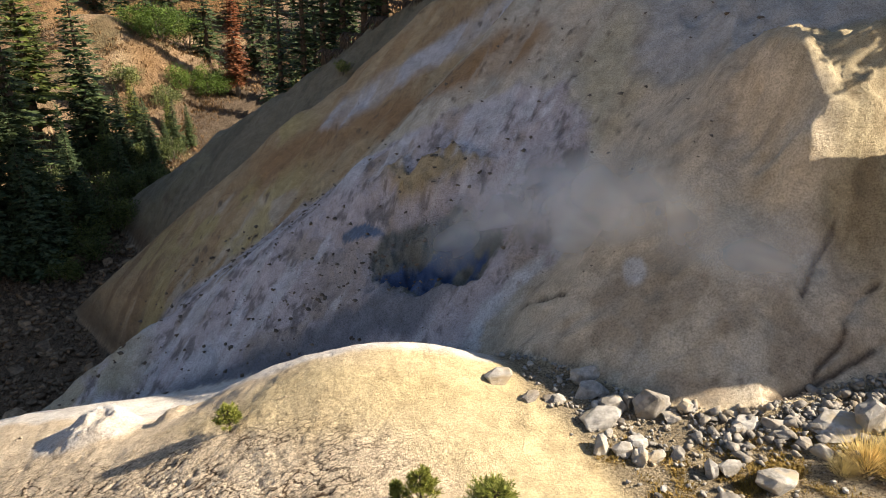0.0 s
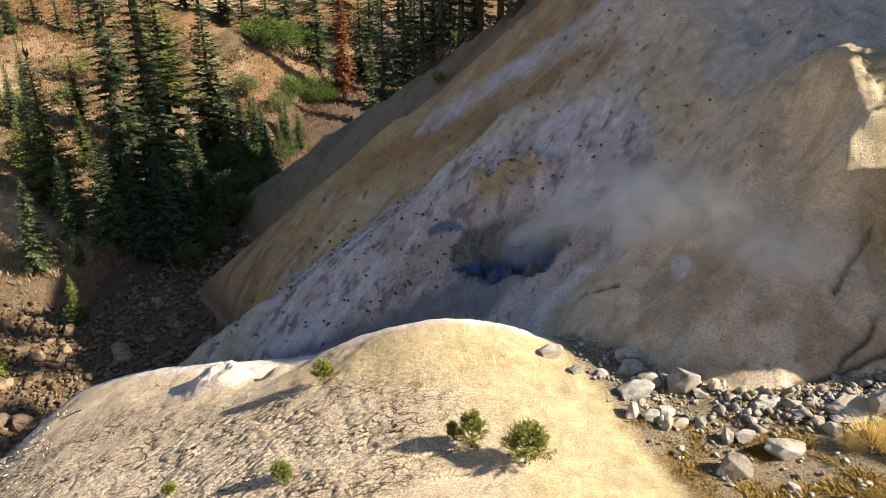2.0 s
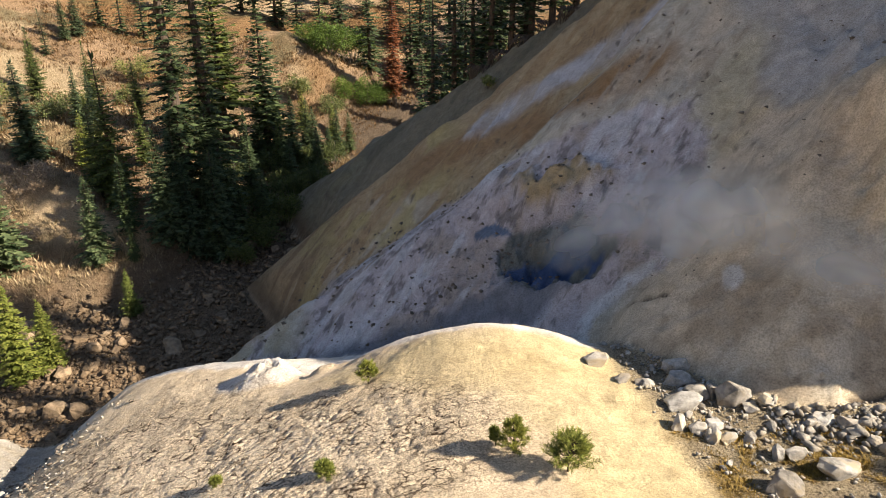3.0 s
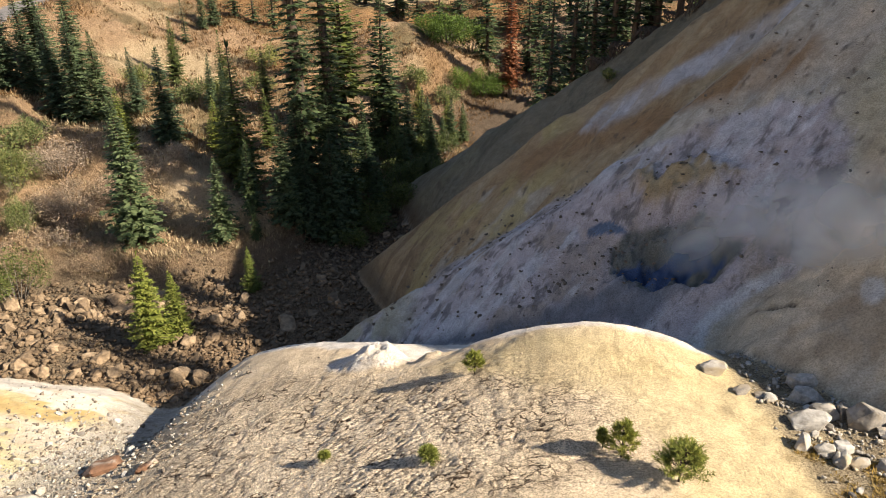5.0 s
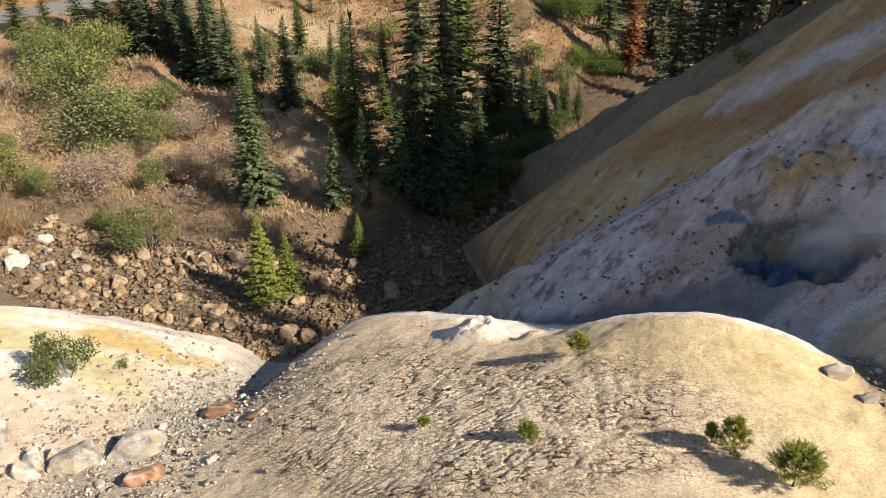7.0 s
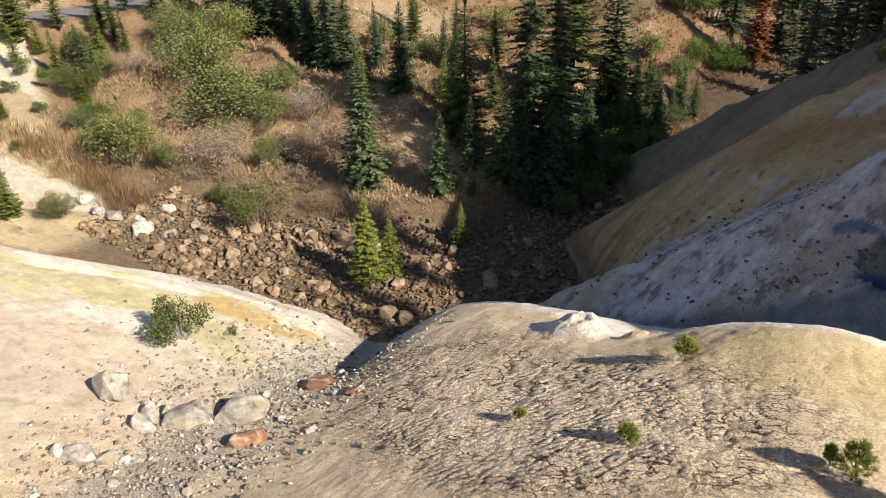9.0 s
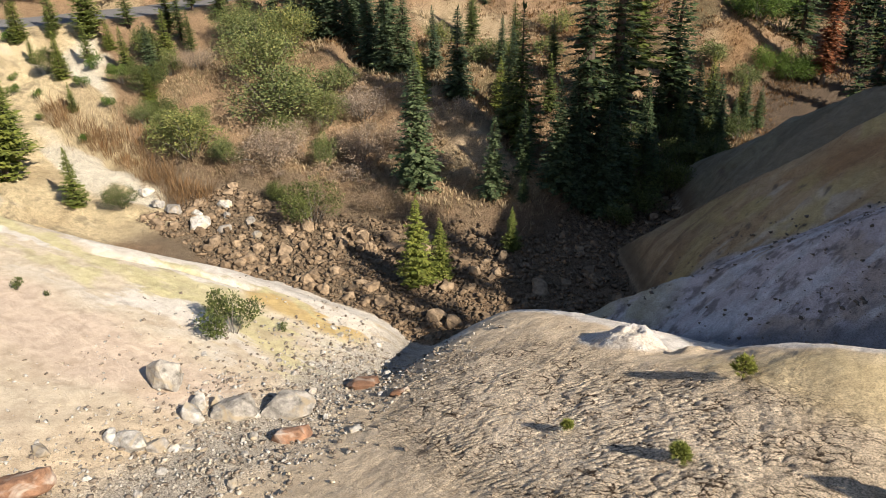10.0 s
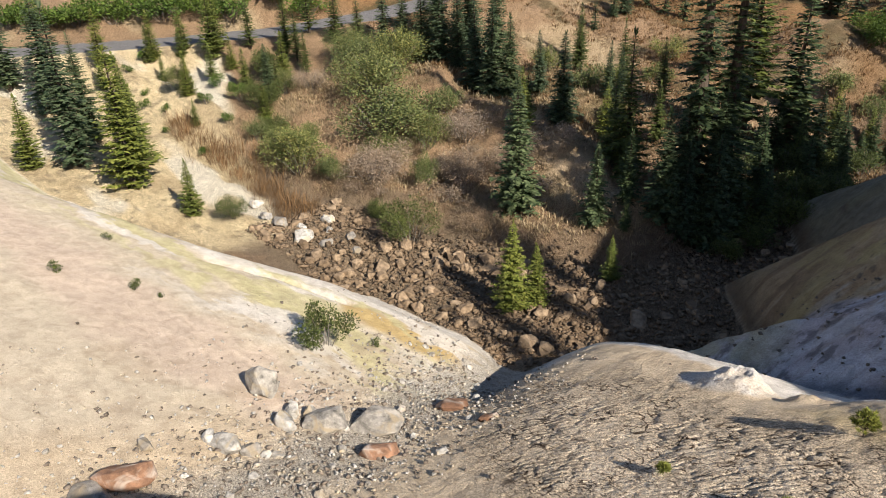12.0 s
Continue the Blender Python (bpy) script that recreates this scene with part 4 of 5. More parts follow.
def grove(variants, spots):
    """Stand trees at (x, y, height); the first of each variant is the model, moved to its own place."""
    used = set()
    for n, (x, y, high) in enumerate(spots):
        k = n % len(variants)
        root, model_high = variants[k]
        s = high / model_high
        m = stand(x, y, rng.uniform(0, 360), s * rng.uniform(0.97, 1.03), 0.1)
        if k in used:
            put(root, m)
        else:
            root.matrix_basis = m
            used.add(k)


def firs(count, height, spread, needles, label, group, seed, **kw):
    made = []
    for n in range(count):
        r = random.Random(seed + n)
        made.append((tree("fir_tree", conifer_meshes(r, height, spread * r.uniform(0.85, 1.15), needles, BARK, **kw), label, "fir tree", group), height))
    return made


TALL = [(-22.4, 43.9, 30), (-21.0, 45.9, 27)]
LOW = [(-23.0, 41.4, 8), (-21.9, 42.2, 7), (-22.6, 43.0, 9), (-20.4, 43.6, 8), (-20.9, 44.6, 10)]
DARK = [(-21.2, 57.0, 13), (-19.3, 58.2, 6.0), (-18.0, 60.2, 5.4), (-16.9, 61.0, 3.6), (-20.9, 58.9, 4.4), (-24.5, 39.1, 2.9), (-15.6, 63.6, 3.6), (-21.0, 43.0, 5.0), (-19.5, 45.5, 4.0), (-25.6, 41.0, 5.5), (-18.6, 47.6, 5.0), (-20.2, 49.8, 5.5), (-18.2, 53.6, 5.0), (-21.4, 52.4, 5.6), (-19.6, 56.0, 4.6), (-17.0, 57.6, 4.4), (-22.6, 49.0, 5.2), (-21.6, 55.6, 4.8), (-16.4, 62.5, 4.6), (-19.0, 61.6, 5.0)]
BLUE = [(-26.8, 38.8, 6.2), (-35.8, 53.6, 4.8), (-34.9, 54.1, 4.4), (-32.4, 36.9, 10.2), (-62.5, 35.0, 5.4), (-42.3, 51.8, 5.6), (-47.3, 71.4, 4.6), (-46.9, 73.1, 5.0), (-36.6, 48.0, 7.7)]
CLUMP = [(-58.9, 49.8, 7.5), (-56.4, 50.1, 8.5), (-54.2, 50.5, 9), (-51.9, 50.8, 9), (-48.6, 49.7, 9.5), (-45.6, 49.0, 9), (-44.2, 50.0, 7.8), (-61.6, 49.2, 8), (-53.6, 54.1, 10), (-48.7, 52.8, 10), (-57.4, 52.8, 9)]
LEFT = [(-64.9, 17.1, 13.5), (-79.4, 20.1, 12.0), (-88.4, 18.6, 12.6), (-70.2, 20.1, 10)]
FAR = [(-16.6, 80.0, 12), (-22.4, 91.2, 12), (-25.1, 90.6, 11), (-27.9, 90.3, 11), (-31.2, 91.8, 11), (-43.2, 80.1, 8), (-45.2, 78.9, 8), (-47.7, 78.9, 8), (-43.3, 87.7, 9), (-47.9, 68.6, 4.5), (-39.1, 91.5, 9), (-34.4, 92.9, 9), (-16.3, 94.4, 12), (-12.6, 94.0, 13)]
WOOD = [(-9.3, 70, 8.5), (-7.2, 74, 10), (-9.8, 82, 11), (-6, 82, 11), (-3.5, 86, 13), (-7, 92, 13), (-2, 95, 14), (-12.4, 84, 12), (-4.8, 78, 11), (1, 90, 14)]
BACK = [(-52 + 3.1 * k + random.Random(k).uniform(-1.2, 1.2), 96 + random.Random(k + 50).uniform(-6, 14) + 0.3 * k, 10 + random.Random(k + 90).uniform(-2, 4)) for k in range(18)]
CREST = [(-6.4, 54.0, 11), (-4.6, 53.0, 13), (-3.2, 52.4, 12), (-1.8, 52.0, 14), (-0.4, 51.8, 13), (1.0, 52.0, 14), (2.4, 51.8, 13), (4.0, 51.6, 14), (-2.6, 55.0, 13), (0.6, 54.5, 14), (5.6, 51.0, 13), (7.2, 50.4, 13), (3.2, 54.0, 14), (-4.0, 56.5, 13)]
grove(firs(3, 8.0, 1.7, FIR_BLUE, "low blue-green fir at the foot of taller firs", "low firs by the creek", 15, dense=0.95), LOW)
grove(firs(2, 28.0, 2.1, FIR, "tall dark green fir standing on the creek bank", "tall firs by the creek", 10, gaps=0.16, dense=1.25, droop=0.35, bare=0.03, thin=0.9), TALL)
grove(firs(4, 6.0, 1.25, FIR, "slim dark green fir below the rusty knoll", "slim firs", 20, dense=0.9), DARK)
grove(firs(4, 7.0, 1.55, FIR_BLUE, "sunlit blue-green fir on the dry grass bank", "blue-green firs", 30), BLUE)
grove(firs(4, 9.0, 1.9, FIR_BLUE, "blue-green fir in a dense clump on the slope", "clump of firs", 40), CLUMP)
grove(firs(2, 12.0, 2.5, FIR_BLUE, "dense blue-green fir behind the pale spur", "firs behind the spur", 45), LEFT)
grove(firs(4, 11.0, 2.1, FIR, "dark fir in the wood behind the hill", "firs of the far wood", 70, gaps=0.12, dense=0.62, thin=1.35), FAR + WOOD + BACK)
# firs added out of view on the hilltop, to throw shadows on bank and creek
UNSEEN_TOP = [(19.0, 29.6, 15), (18.0, 34.9, 13), (20.5, 37.6, 15), (18.5, 41.4, 14), (21.5, 20.6, 14), (23.5, 22.4, 13), (22.0, 26.4, 12)]
grove(firs(3, 13.0, 2.2, FIR, "tall fir with a bare lower trunk on the hill's crest", "firs on the crest", 80, gaps=0.2, bare=0.16, dense=0.65, thin=1.35), CREST + UNSEEN_TOP)

PINES = [(-28.3, 44.9, 11.2), (-24.4, 55.8, 16), (-30.0, 45.6, 7), (-27.0, 43.4, 6)]
MID = [(-72, 39, 6), (-69, 41.5, 6.5), (-66.2, 41, 5.5), (-69.4, 45, 7), (-66, 46, 7), (-64, 40.5, 4.5), (-62.5, 46.5, 6), (-29, 50.5, 5), (-32.5, 57, 6), (-38.5, 60, 6), (-42, 57.5, 5), (-27.5, 61, 6), (-24.5, 66, 5), (-33.5, 66, 6), (-45, 62, 6), (-40, 47.5, 4.2), (-22.4, 63, 4.5), (-29.5, 70.5, 5), (-26.2, 52.5, 5.5), (-19.6, 55, 4.5)]
YOUNG = [(-25.7, 28.6, 6), (-25.0, 30.1, 4.1), (-23.2, 35.6, 3.2), (-58.0, 18.8, 10.8), (-62.5, 21.5, 7), (-73, 24.5, 6), (-69.1, 23.5, 6), (-79, 25.2, 4), (-82.3, 26.6, 6), (-69, 29.7, 4.4), (-79, 31, 5), (-77.9, 34, 4.5), (-75, 36.5, 6.5), (-66, 34.5, 4.5), (-63.5, 37.5, 5), (-60.5, 33.2, 3.6), (-66.2, 13.8, 6.2), (-51.2, 20.5, 4.4), (-74.5, 35.7, 7.2), (-78.9, 30.5, 3.8), (-77.1, 33.3, 3.2), (-70.1, 30.2, 3.6), (-75.3, 30.1, 2.8), (-70.8, 33.4, 3.8), (-71.7, 36.3, 3.4), (-64.7, 28.0, 2.6), (-38.2, 44.5, 5), (-33.0, 49.0, 4.5), (-17.6, 65.5, 3.5), (-20.2, 64.5, 4)]
grove([(tree("pine_tree", conifer_meshes(random.Random(50 + n), 12.0, 2.6, PINE, BARK, bare=0.1, droop=-0.05, gaps=0.22, dense=0.9), "slender olive-green pine with open boughs", "pine tree", "olive pines"), 12.0) for n in range(3)], PINES + MID)
grove([(tree("pine_tree", conifer_meshes(random.Random(60 + n), 6.0, 1.45, PINE_LIT, BARK, bare=0.02, droop=-0.25, gaps=0.1, dense=0.9), "young bright green pine on the valley side", "pine tree", "young pines"), 6.0) for n in range(5)], YOUNG)
snag = tree("dead_tree", conifer_meshes(random.Random(90), 13.0, 1.6, DEAD, BARK_GREY, bare=0.12, droop=0.45, gaps=0.12, dense=1.2, thin=1.3), "dead fir with rust-red needles and grey trunk", "dead tree")
snag.matrix_basis = stand(-12.9, 74.4, 30, 1.0, 0.1)


def root_tangle(r, wide):
    """Roots laid bare at the edge of the hill's crest."""
    store = ([], [])
    for _ in range(34):
        x = r.uniform(-0.5, 0.5) * wide
        p = [Vector((x, r.uniform(-0.2, 0.3), 0.5)), Vector((x + r.uniform(-0.4, 0.4), r.uniform(-0.6, -0.1), 0.25)), Vector((x + r.uniform(-0.7, 0.7), r.uniform(-0.9, -0.4), r.uniform(-0.9, -0.1)))]
        add(store, *tube(p, [r.uniform(0.03, 0.09), r.uniform(0.02, 0.06), 0.012], 5))
    return sheet_mesh("root_tangle", *store, BARK, True)


for n, (x, y) in enumerate(((-2.4, 50.2), (-0.9, 50.3), (0.7, 50.6), (2.2, 50.6), (3.6, 50.0))):
    ob = new("root_tangle", root_tangle(random.Random(500 + n), 1.8))
    ob.matrix_basis = pose(x, y, ground_at(x, y) - 0.1, 0, 0, -8)
    tagged(ob, "dark bare roots hanging over the eroded crest", "roots", "bare roots on the crest")

# ---------------------------------------------------------------- bushes
def bushes(spots, wide, high, leaves, label, group, seed, variants=2, **kw):
    models = []
    for n, (x, y, w, h) in enumerate(spots):
        if n < variants:
            b = bush("bush", bush_meshes(random.Random(seed + n), wide, high, leaves, BARK_GREY, **kw), label, "bush", group)
            models.append(b)
        else:
            b = copy_thing(models[n % variants], Matrix())
        b.matrix_basis = pose(x, y, ground_at(x, y) - 0.05, 0, 0, rng.uniform(0, 360)) @ Matrix.Diagonal((w / wide, w / wide, h / high, 1))


bushes([(-49.6, 38.6, 10.5, 4.6), (-54.2, 41.4, 7.5, 4.4), (-46.8, 36.8, 4.6, 3.0), (-58.5, 44, 6, 4), (-62, 44.6, 5, 3.6), (-56, 46.3, 6, 4.4), (-44.8, 39.5, 4.5, 3.4)], 8, 4.8, WILLOW, "large rounded olive-green willow bush in autumn", "willow bushes", 100, count=6500, leaf=0.23, stems=26, lobes=16)
bushes([(-36.8, 30.2, 4.4, 3.4), (-41.4, 31.4, 2.6, 2.0), (-61.5, 33.5, 4, 3.2), (-57.4, 31.8, 3.4, 2.8), (-64.5, 36.5, 4.2, 3.4), (-67.5, 38.5, 4.0, 3.0), (-48.7, 22.6, 2.8, 1.8)], 4.5, 3.2, DARK_LEAF, "dark green bush with dense leaves at the creek", "dark creek bushes", 115, count=4500, leaf=0.15)
bushes([(-50.8, 30.2, 6.0, 3.8), (-53.8, 30.6, 4.0, 3.0), (-47.8, 31.2, 3.0, 2.0), (-47.3, 44.4, 3.6, 2.6), (-71.3, 29.6, 3, 2.4), (-41.2, 35.9, 2.2, 3.4), (-53, 32.8, 2.8, 2.2), (-58.4, 31, 3, 2.2), (-62, 36.5, 3, 2.4)], 4.5, 3.2, WILLOW, "olive-green bush with dense small leaves", "valley bushes", 110, count=4200, leaf=0.16)
bushes([(-44.6, 33.2, 6.4, 3.4), (-39.6, 38.8, 6.0, 2.6), (-43.2, 42.6, 6.4, 2.8), (-60.6, 38.8, 4.6, 2.2), (-36.4, 41.0, 4.8, 2.2), (-46.6, 36.2, 4.4, 2.2), (-33.6, 34.4, 4.2, 1.8)], 6, 3, BROWN, "broad rounded brown dry shrub covering a hummock", "broad dry shrubs", 165, variants=3, count=5200, leaf=0.13, stems=30, lobes=26)
r = random.Random(171)
brown = []
while len(brown) < 84:
    x, y = r.uniform(-48, -23), r.uniform(31, 46)
    d, _, side = along(np.array([x]), np.array([y]), CREEK)
    if side[0] < 0 and d[0] > 5.5 and fbm(np.array([x]), np.array([y]), 6, 2, 172)[0] > -0.2:
        w = r.uniform(1.2, 2.6)
        brown.append((x, y, w, w * r.uniform(0.4, 0.6)))
bushes(brown, 2.0, 1.0, BROWN, "low rounded brown dry shrub on the bank", "dry shrubs on the bank", 175, variants=4, count=560, leaf=0.12, stems=10, lobes=7)
bushes([(-33.5, 51.5, 3, 2.2), (-44, 55.5, 3.4, 2.4), (-28, 57.5, 3, 2.2), (-22, 69, 3.6, 2.4), (-18.6, 68.5, 3, 2), (-25.5, 47.8, 2.6, 2.2), (-36.5, 63, 3.2, 2.2)], 3.2, 2.2, WILLOW, "yellow-green bush among the trees", "bushes among the trees", 178, count=2400, leaf=0.16)
bushes([(-20.5, 77.2, 6, 3.9), (-19.1, 82.5, 6, 4), (-15.5, 73.5, 4.4, 2.8), (-17.3, 72.4, 4, 2.4), (-14.2, 75, 4, 2.6), (-22.5, 78, 4.5, 2.8)], 6, 4, ALDER, "bright green leafy thicket at the wood's edge", "alder thicket", 120, count=4200, leaf=0.22)
bushes([(-39, 54.8, 4.2, 2.8), (-36.2, 55.5, 3.6, 2.4), (-38.1, 68.1, 4, 2.4), (-30.9, 47.9, 3, 2.4)], 4, 2.8, WILLOW, "grey-green bush on the dry slope", "slope bushes", 130, count=2800, leaf=0.17)
bushes([(-19.1, 46.6, 3.4, 2.4), (-17.7, 48.9, 3.6, 2.6), (-18.6, 52.5, 3.4, 2.6), (-20.2, 44.4, 3, 2.2), (-17.0, 56.0, 3.6, 2.6), (-16.2, 60.3, 3, 2.2), (-18.8, 42.6, 2.6, 1.8), (-15.8, 52.6, 3, 2.2), (-20.6, 47.2, 3.4, 2.4), (-19.4, 49.6, 3.6, 2.4), (-17.6, 51.2, 3.2, 2.4), (-20.0, 53.6, 3.6, 2.6), (-18.0, 45.2, 3.0, 2.0), (-21.8, 50.6, 3.2, 2.2), (-16.6, 54.4, 3.2, 2.4), (-18.6, 58.6, 3.2, 2.4)], 3.4, 2.4, DARK_LEAF, "dark green bush in the shade of the creek bed", "creek bushes", 135, count=3000, leaf=0.16)
hedge = []
for n in range(20):
    x, y = -114 + 2.15 * n, 6.3 + 2.1 * n + 0.25 * max(0, 8 - n)
    hedge.append((x - 5.6 + rng.uniform(-1, 1), y + 5.0 + rng.uniform(-1, 1), rng.uniform(5, 7), rng.uniform(2.4, 3.6)))
bushes(hedge, 6, 3, ALDER, "green roadside thicket beyond the road", "roadside thicket", 145, variants=3, count=1600, leaf=0.34)
bushes([(-81.3, 27.2, 1.8, 1.4), (-78.7, 27.7, 1.4, 1.1), (-71.6, 25.9, 1.6, 1.1), (-68.2, 32.7, 2, 1.5), (-66.3, 30.2, 1.8, 1.2), (-62.1, 29.9, 1.8, 1.3), (-64.2, 32.8, 2.4, 2), (-58.6, 32.2, 2.2, 1.8), (-79.6, 30, 1.6, 1.1), (-74, 27.5, 1.2, 0.8), (-69, 27, 1.3, 0.9), (-66, 25.5, 1.2, 0.8), (-60.5, 26.5, 1.4, 0.9)], 1.8, 1.3, ALDER, "low green shrub on the pale cut bank", "shrubs on the cut bank", 155, count=900, leaf=0.12, stems=8, lobes=5)
bushes([(-24.9, 14.6, 2.6, 1.9)], 2.6, 1.9, DARK_LEAF, "spreading dark green bush on the pale spur", "", 140, variants=1, count=2800, leaf=0.13, stems=10, lobes=6)
bushes([(-35.4, 6.7, 0.9, 0.6), (-32.6, 9.2, 0.8, 0.6), (-39.8, 10.6, 0.7, 0.5), (-31.6, 10.1, 0.45, 0.35), (-24.3, 16.8, 0.7, 0.4)], 0.8, 0.55, DARK_LEAF, "small green bush on bare pale ground", "small bushes on the spur", 150, count=260, leaf=0.09, stems=6, lobes=4)
bushes([(-1.8, 47.2, 1.7, 1.0)], 1.6, 1.0, WILLOW, "low yellow-green shrub on the hillside rib", "", 160, variants=1, count=700, leaf=0.12, stems=8, lobes=5)

for name, x, y, high, wide, seed in (("pine_sapling", -4.0, 16.65, 0.78, 0.75, 1), ("pine_sapling", 0.27, 12.5, 0.92, 0.75, 2), ("pine_sapling", 1.45, 11.9, 0.9, 1.25, 3), ("pine_sapling", -0.15, 12.75, 0.5, 0.3, 4), ("pine_sapling", -4.2, 12.4, 0.36, 0.5, 5), ("pine_sapling", -7.4, 13.2, 0.28, 0.32, 6)):
    s = sapling(name, sapling_meshes(random.Random(200 + seed), high, wide, SAPLING, BARK, tufts=24 if wide < 0.5 else 60 if wide < 1.1 else 120, per=50, needle=0.13), "little green pine sapling rooted in the pale ridge", "sapling", "pine saplings on the ridge")
    s.matrix_basis = stand(x, y, seed * 70)

# ---------------------------------------------------------------- boulders
stones = [rock_mesh(random.Random(300 + n), STONE, 18 + n % 6, 0.1 + 0.03 * (n % 3)) for n in range(8)]
reds = [rock_mesh(random.Random(330 + n), STONE_RED, 18, 0.16) for n in range(2)]
creek_stones = [rock_mesh(random.Random(350 + n), STONE_CREEK, 14 + n % 5, 0.12) for n in range(8)]


def boulder(name, meshes, x, y, w, d, h, label, group, turn=None, sink=0.34):
    ob = new(name, meshes[rng.randrange(len(meshes))])
    ob.matrix_basis = pose(x, y, ground_at(x, y) + h * (0.5 - sink), rng.uniform(-12, 12), rng.uniform(-12, 12), rng.uniform(0, 360) if turn is None else turn) @ Matrix.Diagonal((w, d, h, 1))
    return tagged(ob, label, "boulder", group)


BENCH_BOULDERS = ((2.61, 17.0, 0.8, 0.5, 20), (3.24, 16.2, 0.55, 0.3, 35), (4.79, 16.95, 0.92, 0.55, 0), (4.68, 16.35, 0.95, 0.42, 10), (5.09, 15.7, 1.05, 0.55, 25), (5.55, 15.75, 0.6, 0.55, 60), (5.96, 15.45, 1.0, 0.95, 5), (6.75, 15.2, 0.6, 0.3, 15), (4.65, 15.15, 1.1, 0.55, 12), (4.3, 14.2, 0.6, 0.5, 70), (4.75, 14.05, 0.5, 0.42, 20), (5.41, 13.8, 0.55, 0.32, 30), (6.35, 13.2, 0.5, 0.45, 75), (6.75, 13.2, 0.6, 0.4, 10), (7.43, 12.65, 1.25, 0.5, 8), (6.0, 11.95, 1.0, 0.62, 3), (10.25, 13.95, 1.0, 1.0, 20), (9.65, 13.95, 1.65, 0.4, 5), (8.36, 14.35, 0.66, 0.36, 0), (9.07, 13.7, 0.46, 0.26, 40), (7.78, 14.5, 0.74, 0.24, 10), (6.31, 15.0, 0.42, 0.22, 0))
for x, y, w, h, turn in BENCH_BOULDERS:
    boulder("boulder", stones, x, y, w, w * rng.uniform(0.6, 0.8), h * 1.15, "pale grey angular boulder on the gravel bench", "boulders on the bench", turn)
for x, y, w, h, turn in ((-22.2, 9.85, 1.4, 1.5, 10), (-19.8, 9.3, 1.1, 0.9, 0), (-19.2, 10.6, 1.9, 0.9, 50), (-18.1, 11.9, 2.4, 1.0, 45), (-20.3, 9.9, 0.8, 0.7, 0), (-19.9, 10.4, 0.7, 0.6, 30), (-19.3, 6.9, 1.3, 0.8, 20), (-18.8, 7.4, 0.9, 0.6, 60), (-20.0, 6.6, 0.6, 0.5, 0), (-20.4, 4.8, 0.8, 0.4, 0), (-18.6, 2.6, 1.3, 0.5, 30), (-18.8, 11.0, 0.8, 0.5, 0)):
    boulder("boulder", stones, x, y, w, w * rng.uniform(0.65, 0.85), h * 1.15, "pale grey and white boulder half sunk in gravel", "boulders in the draw", turn)
for x, y, w, h, turn in ((-16.6, 10.8, 1.9, 0.75, 48), (-17.8, 15.5, 1.9, 0.7, 50), (-15.2, 14.9, 1.1, 0.4, 40), (-19.1, 3.5, 2.4, 0.85, 48)):
    boulder("boulder", reds, x, y, w, w * 0.6, h * 1.1, "rust-red boulder half sunk in pale gravel", "red boulders in the draw", turn)
boulder("boulder", creek_stones, -19.1, 32.2, 2.0, 1.4, 1.2, "large grey boulder in the shaded creek bed", "")


# ---------------------------------------------------------------- creek stones
def in_bed(x, y):
    d, _, side = along(x, y, CREEK)
    d = np.where(side > 0, d * 0.5, d)
    return (1 - step(d + 1.0 * fbm(x, y, 3, 2, 60), 3.6, 5.6)) * (1 - step(-x + 0.5 * fbm(x, y, 2, 2, 65), 45, 47)) * (near_ground(x, y) < far_ground(x, y) - 0.1) * (main_slope(x, y) < far_ground(x, y) - 0.1)


spots = sown(61, 1500, -52, -12, 22, 50, lambda x, y: in_bed(x, y) * (0.35 + 0.65 * step(-x, 20, 26)))
big = spots[:290]
for n, (x, y) in enumerate(big):
    w = 0.42 + 1.0 * rng.random() ** 2.0
    boulder("creek_stone", creek_stones, float(x), float(y), w, w * rng.uniform(0.65, 1.0), w * rng.uniform(0.55, 0.9), "brown angular stone in the dry creek bed", "creek stones")
fine = sown(62, 26000, -52, -12, 22, 50, in_bed)
scatter_stones("creek_rubble", fine, 0.10 + 0.50 * np.random.RandomState(63).uniform(0, 1, len(fine)) ** 2.5, STONE_CREEK, 64, "brown broken rubble filling the creek bed", "rubble")

for x, y, w in ((-49.6, 25.0, 1.3), (-45.6, 24.6, 1.5), (-42.6, 24.7, 1.9), (-43.8, 27.8, 1.3), (-47.1, 24.4, 1.1), (-44.3, 25.7, 1.0), (-41.0, 25.6, 1.2), (-42.2, 26.8, 0.9), (-40.4, 27.4, 1.1), (-38.6, 26.4, 1.0)):
    boulder("boulder", stones, x, y, w, w * 0.8, w * 0.75, "pale tan boulder at the foot of the cut bank", "boulders at the bank's foot")

# ---------------------------------------------------------------- stones of the bench and the draw
def on_bench(x, y):
    return step(x - 3.6 - 0.25 * (15 - y), 0, 1.2) * (near_ground(x, y) > main_slope(x, y) - 0.1) * (0.25 + 0.75 * step(y, 13.2, 14.6))


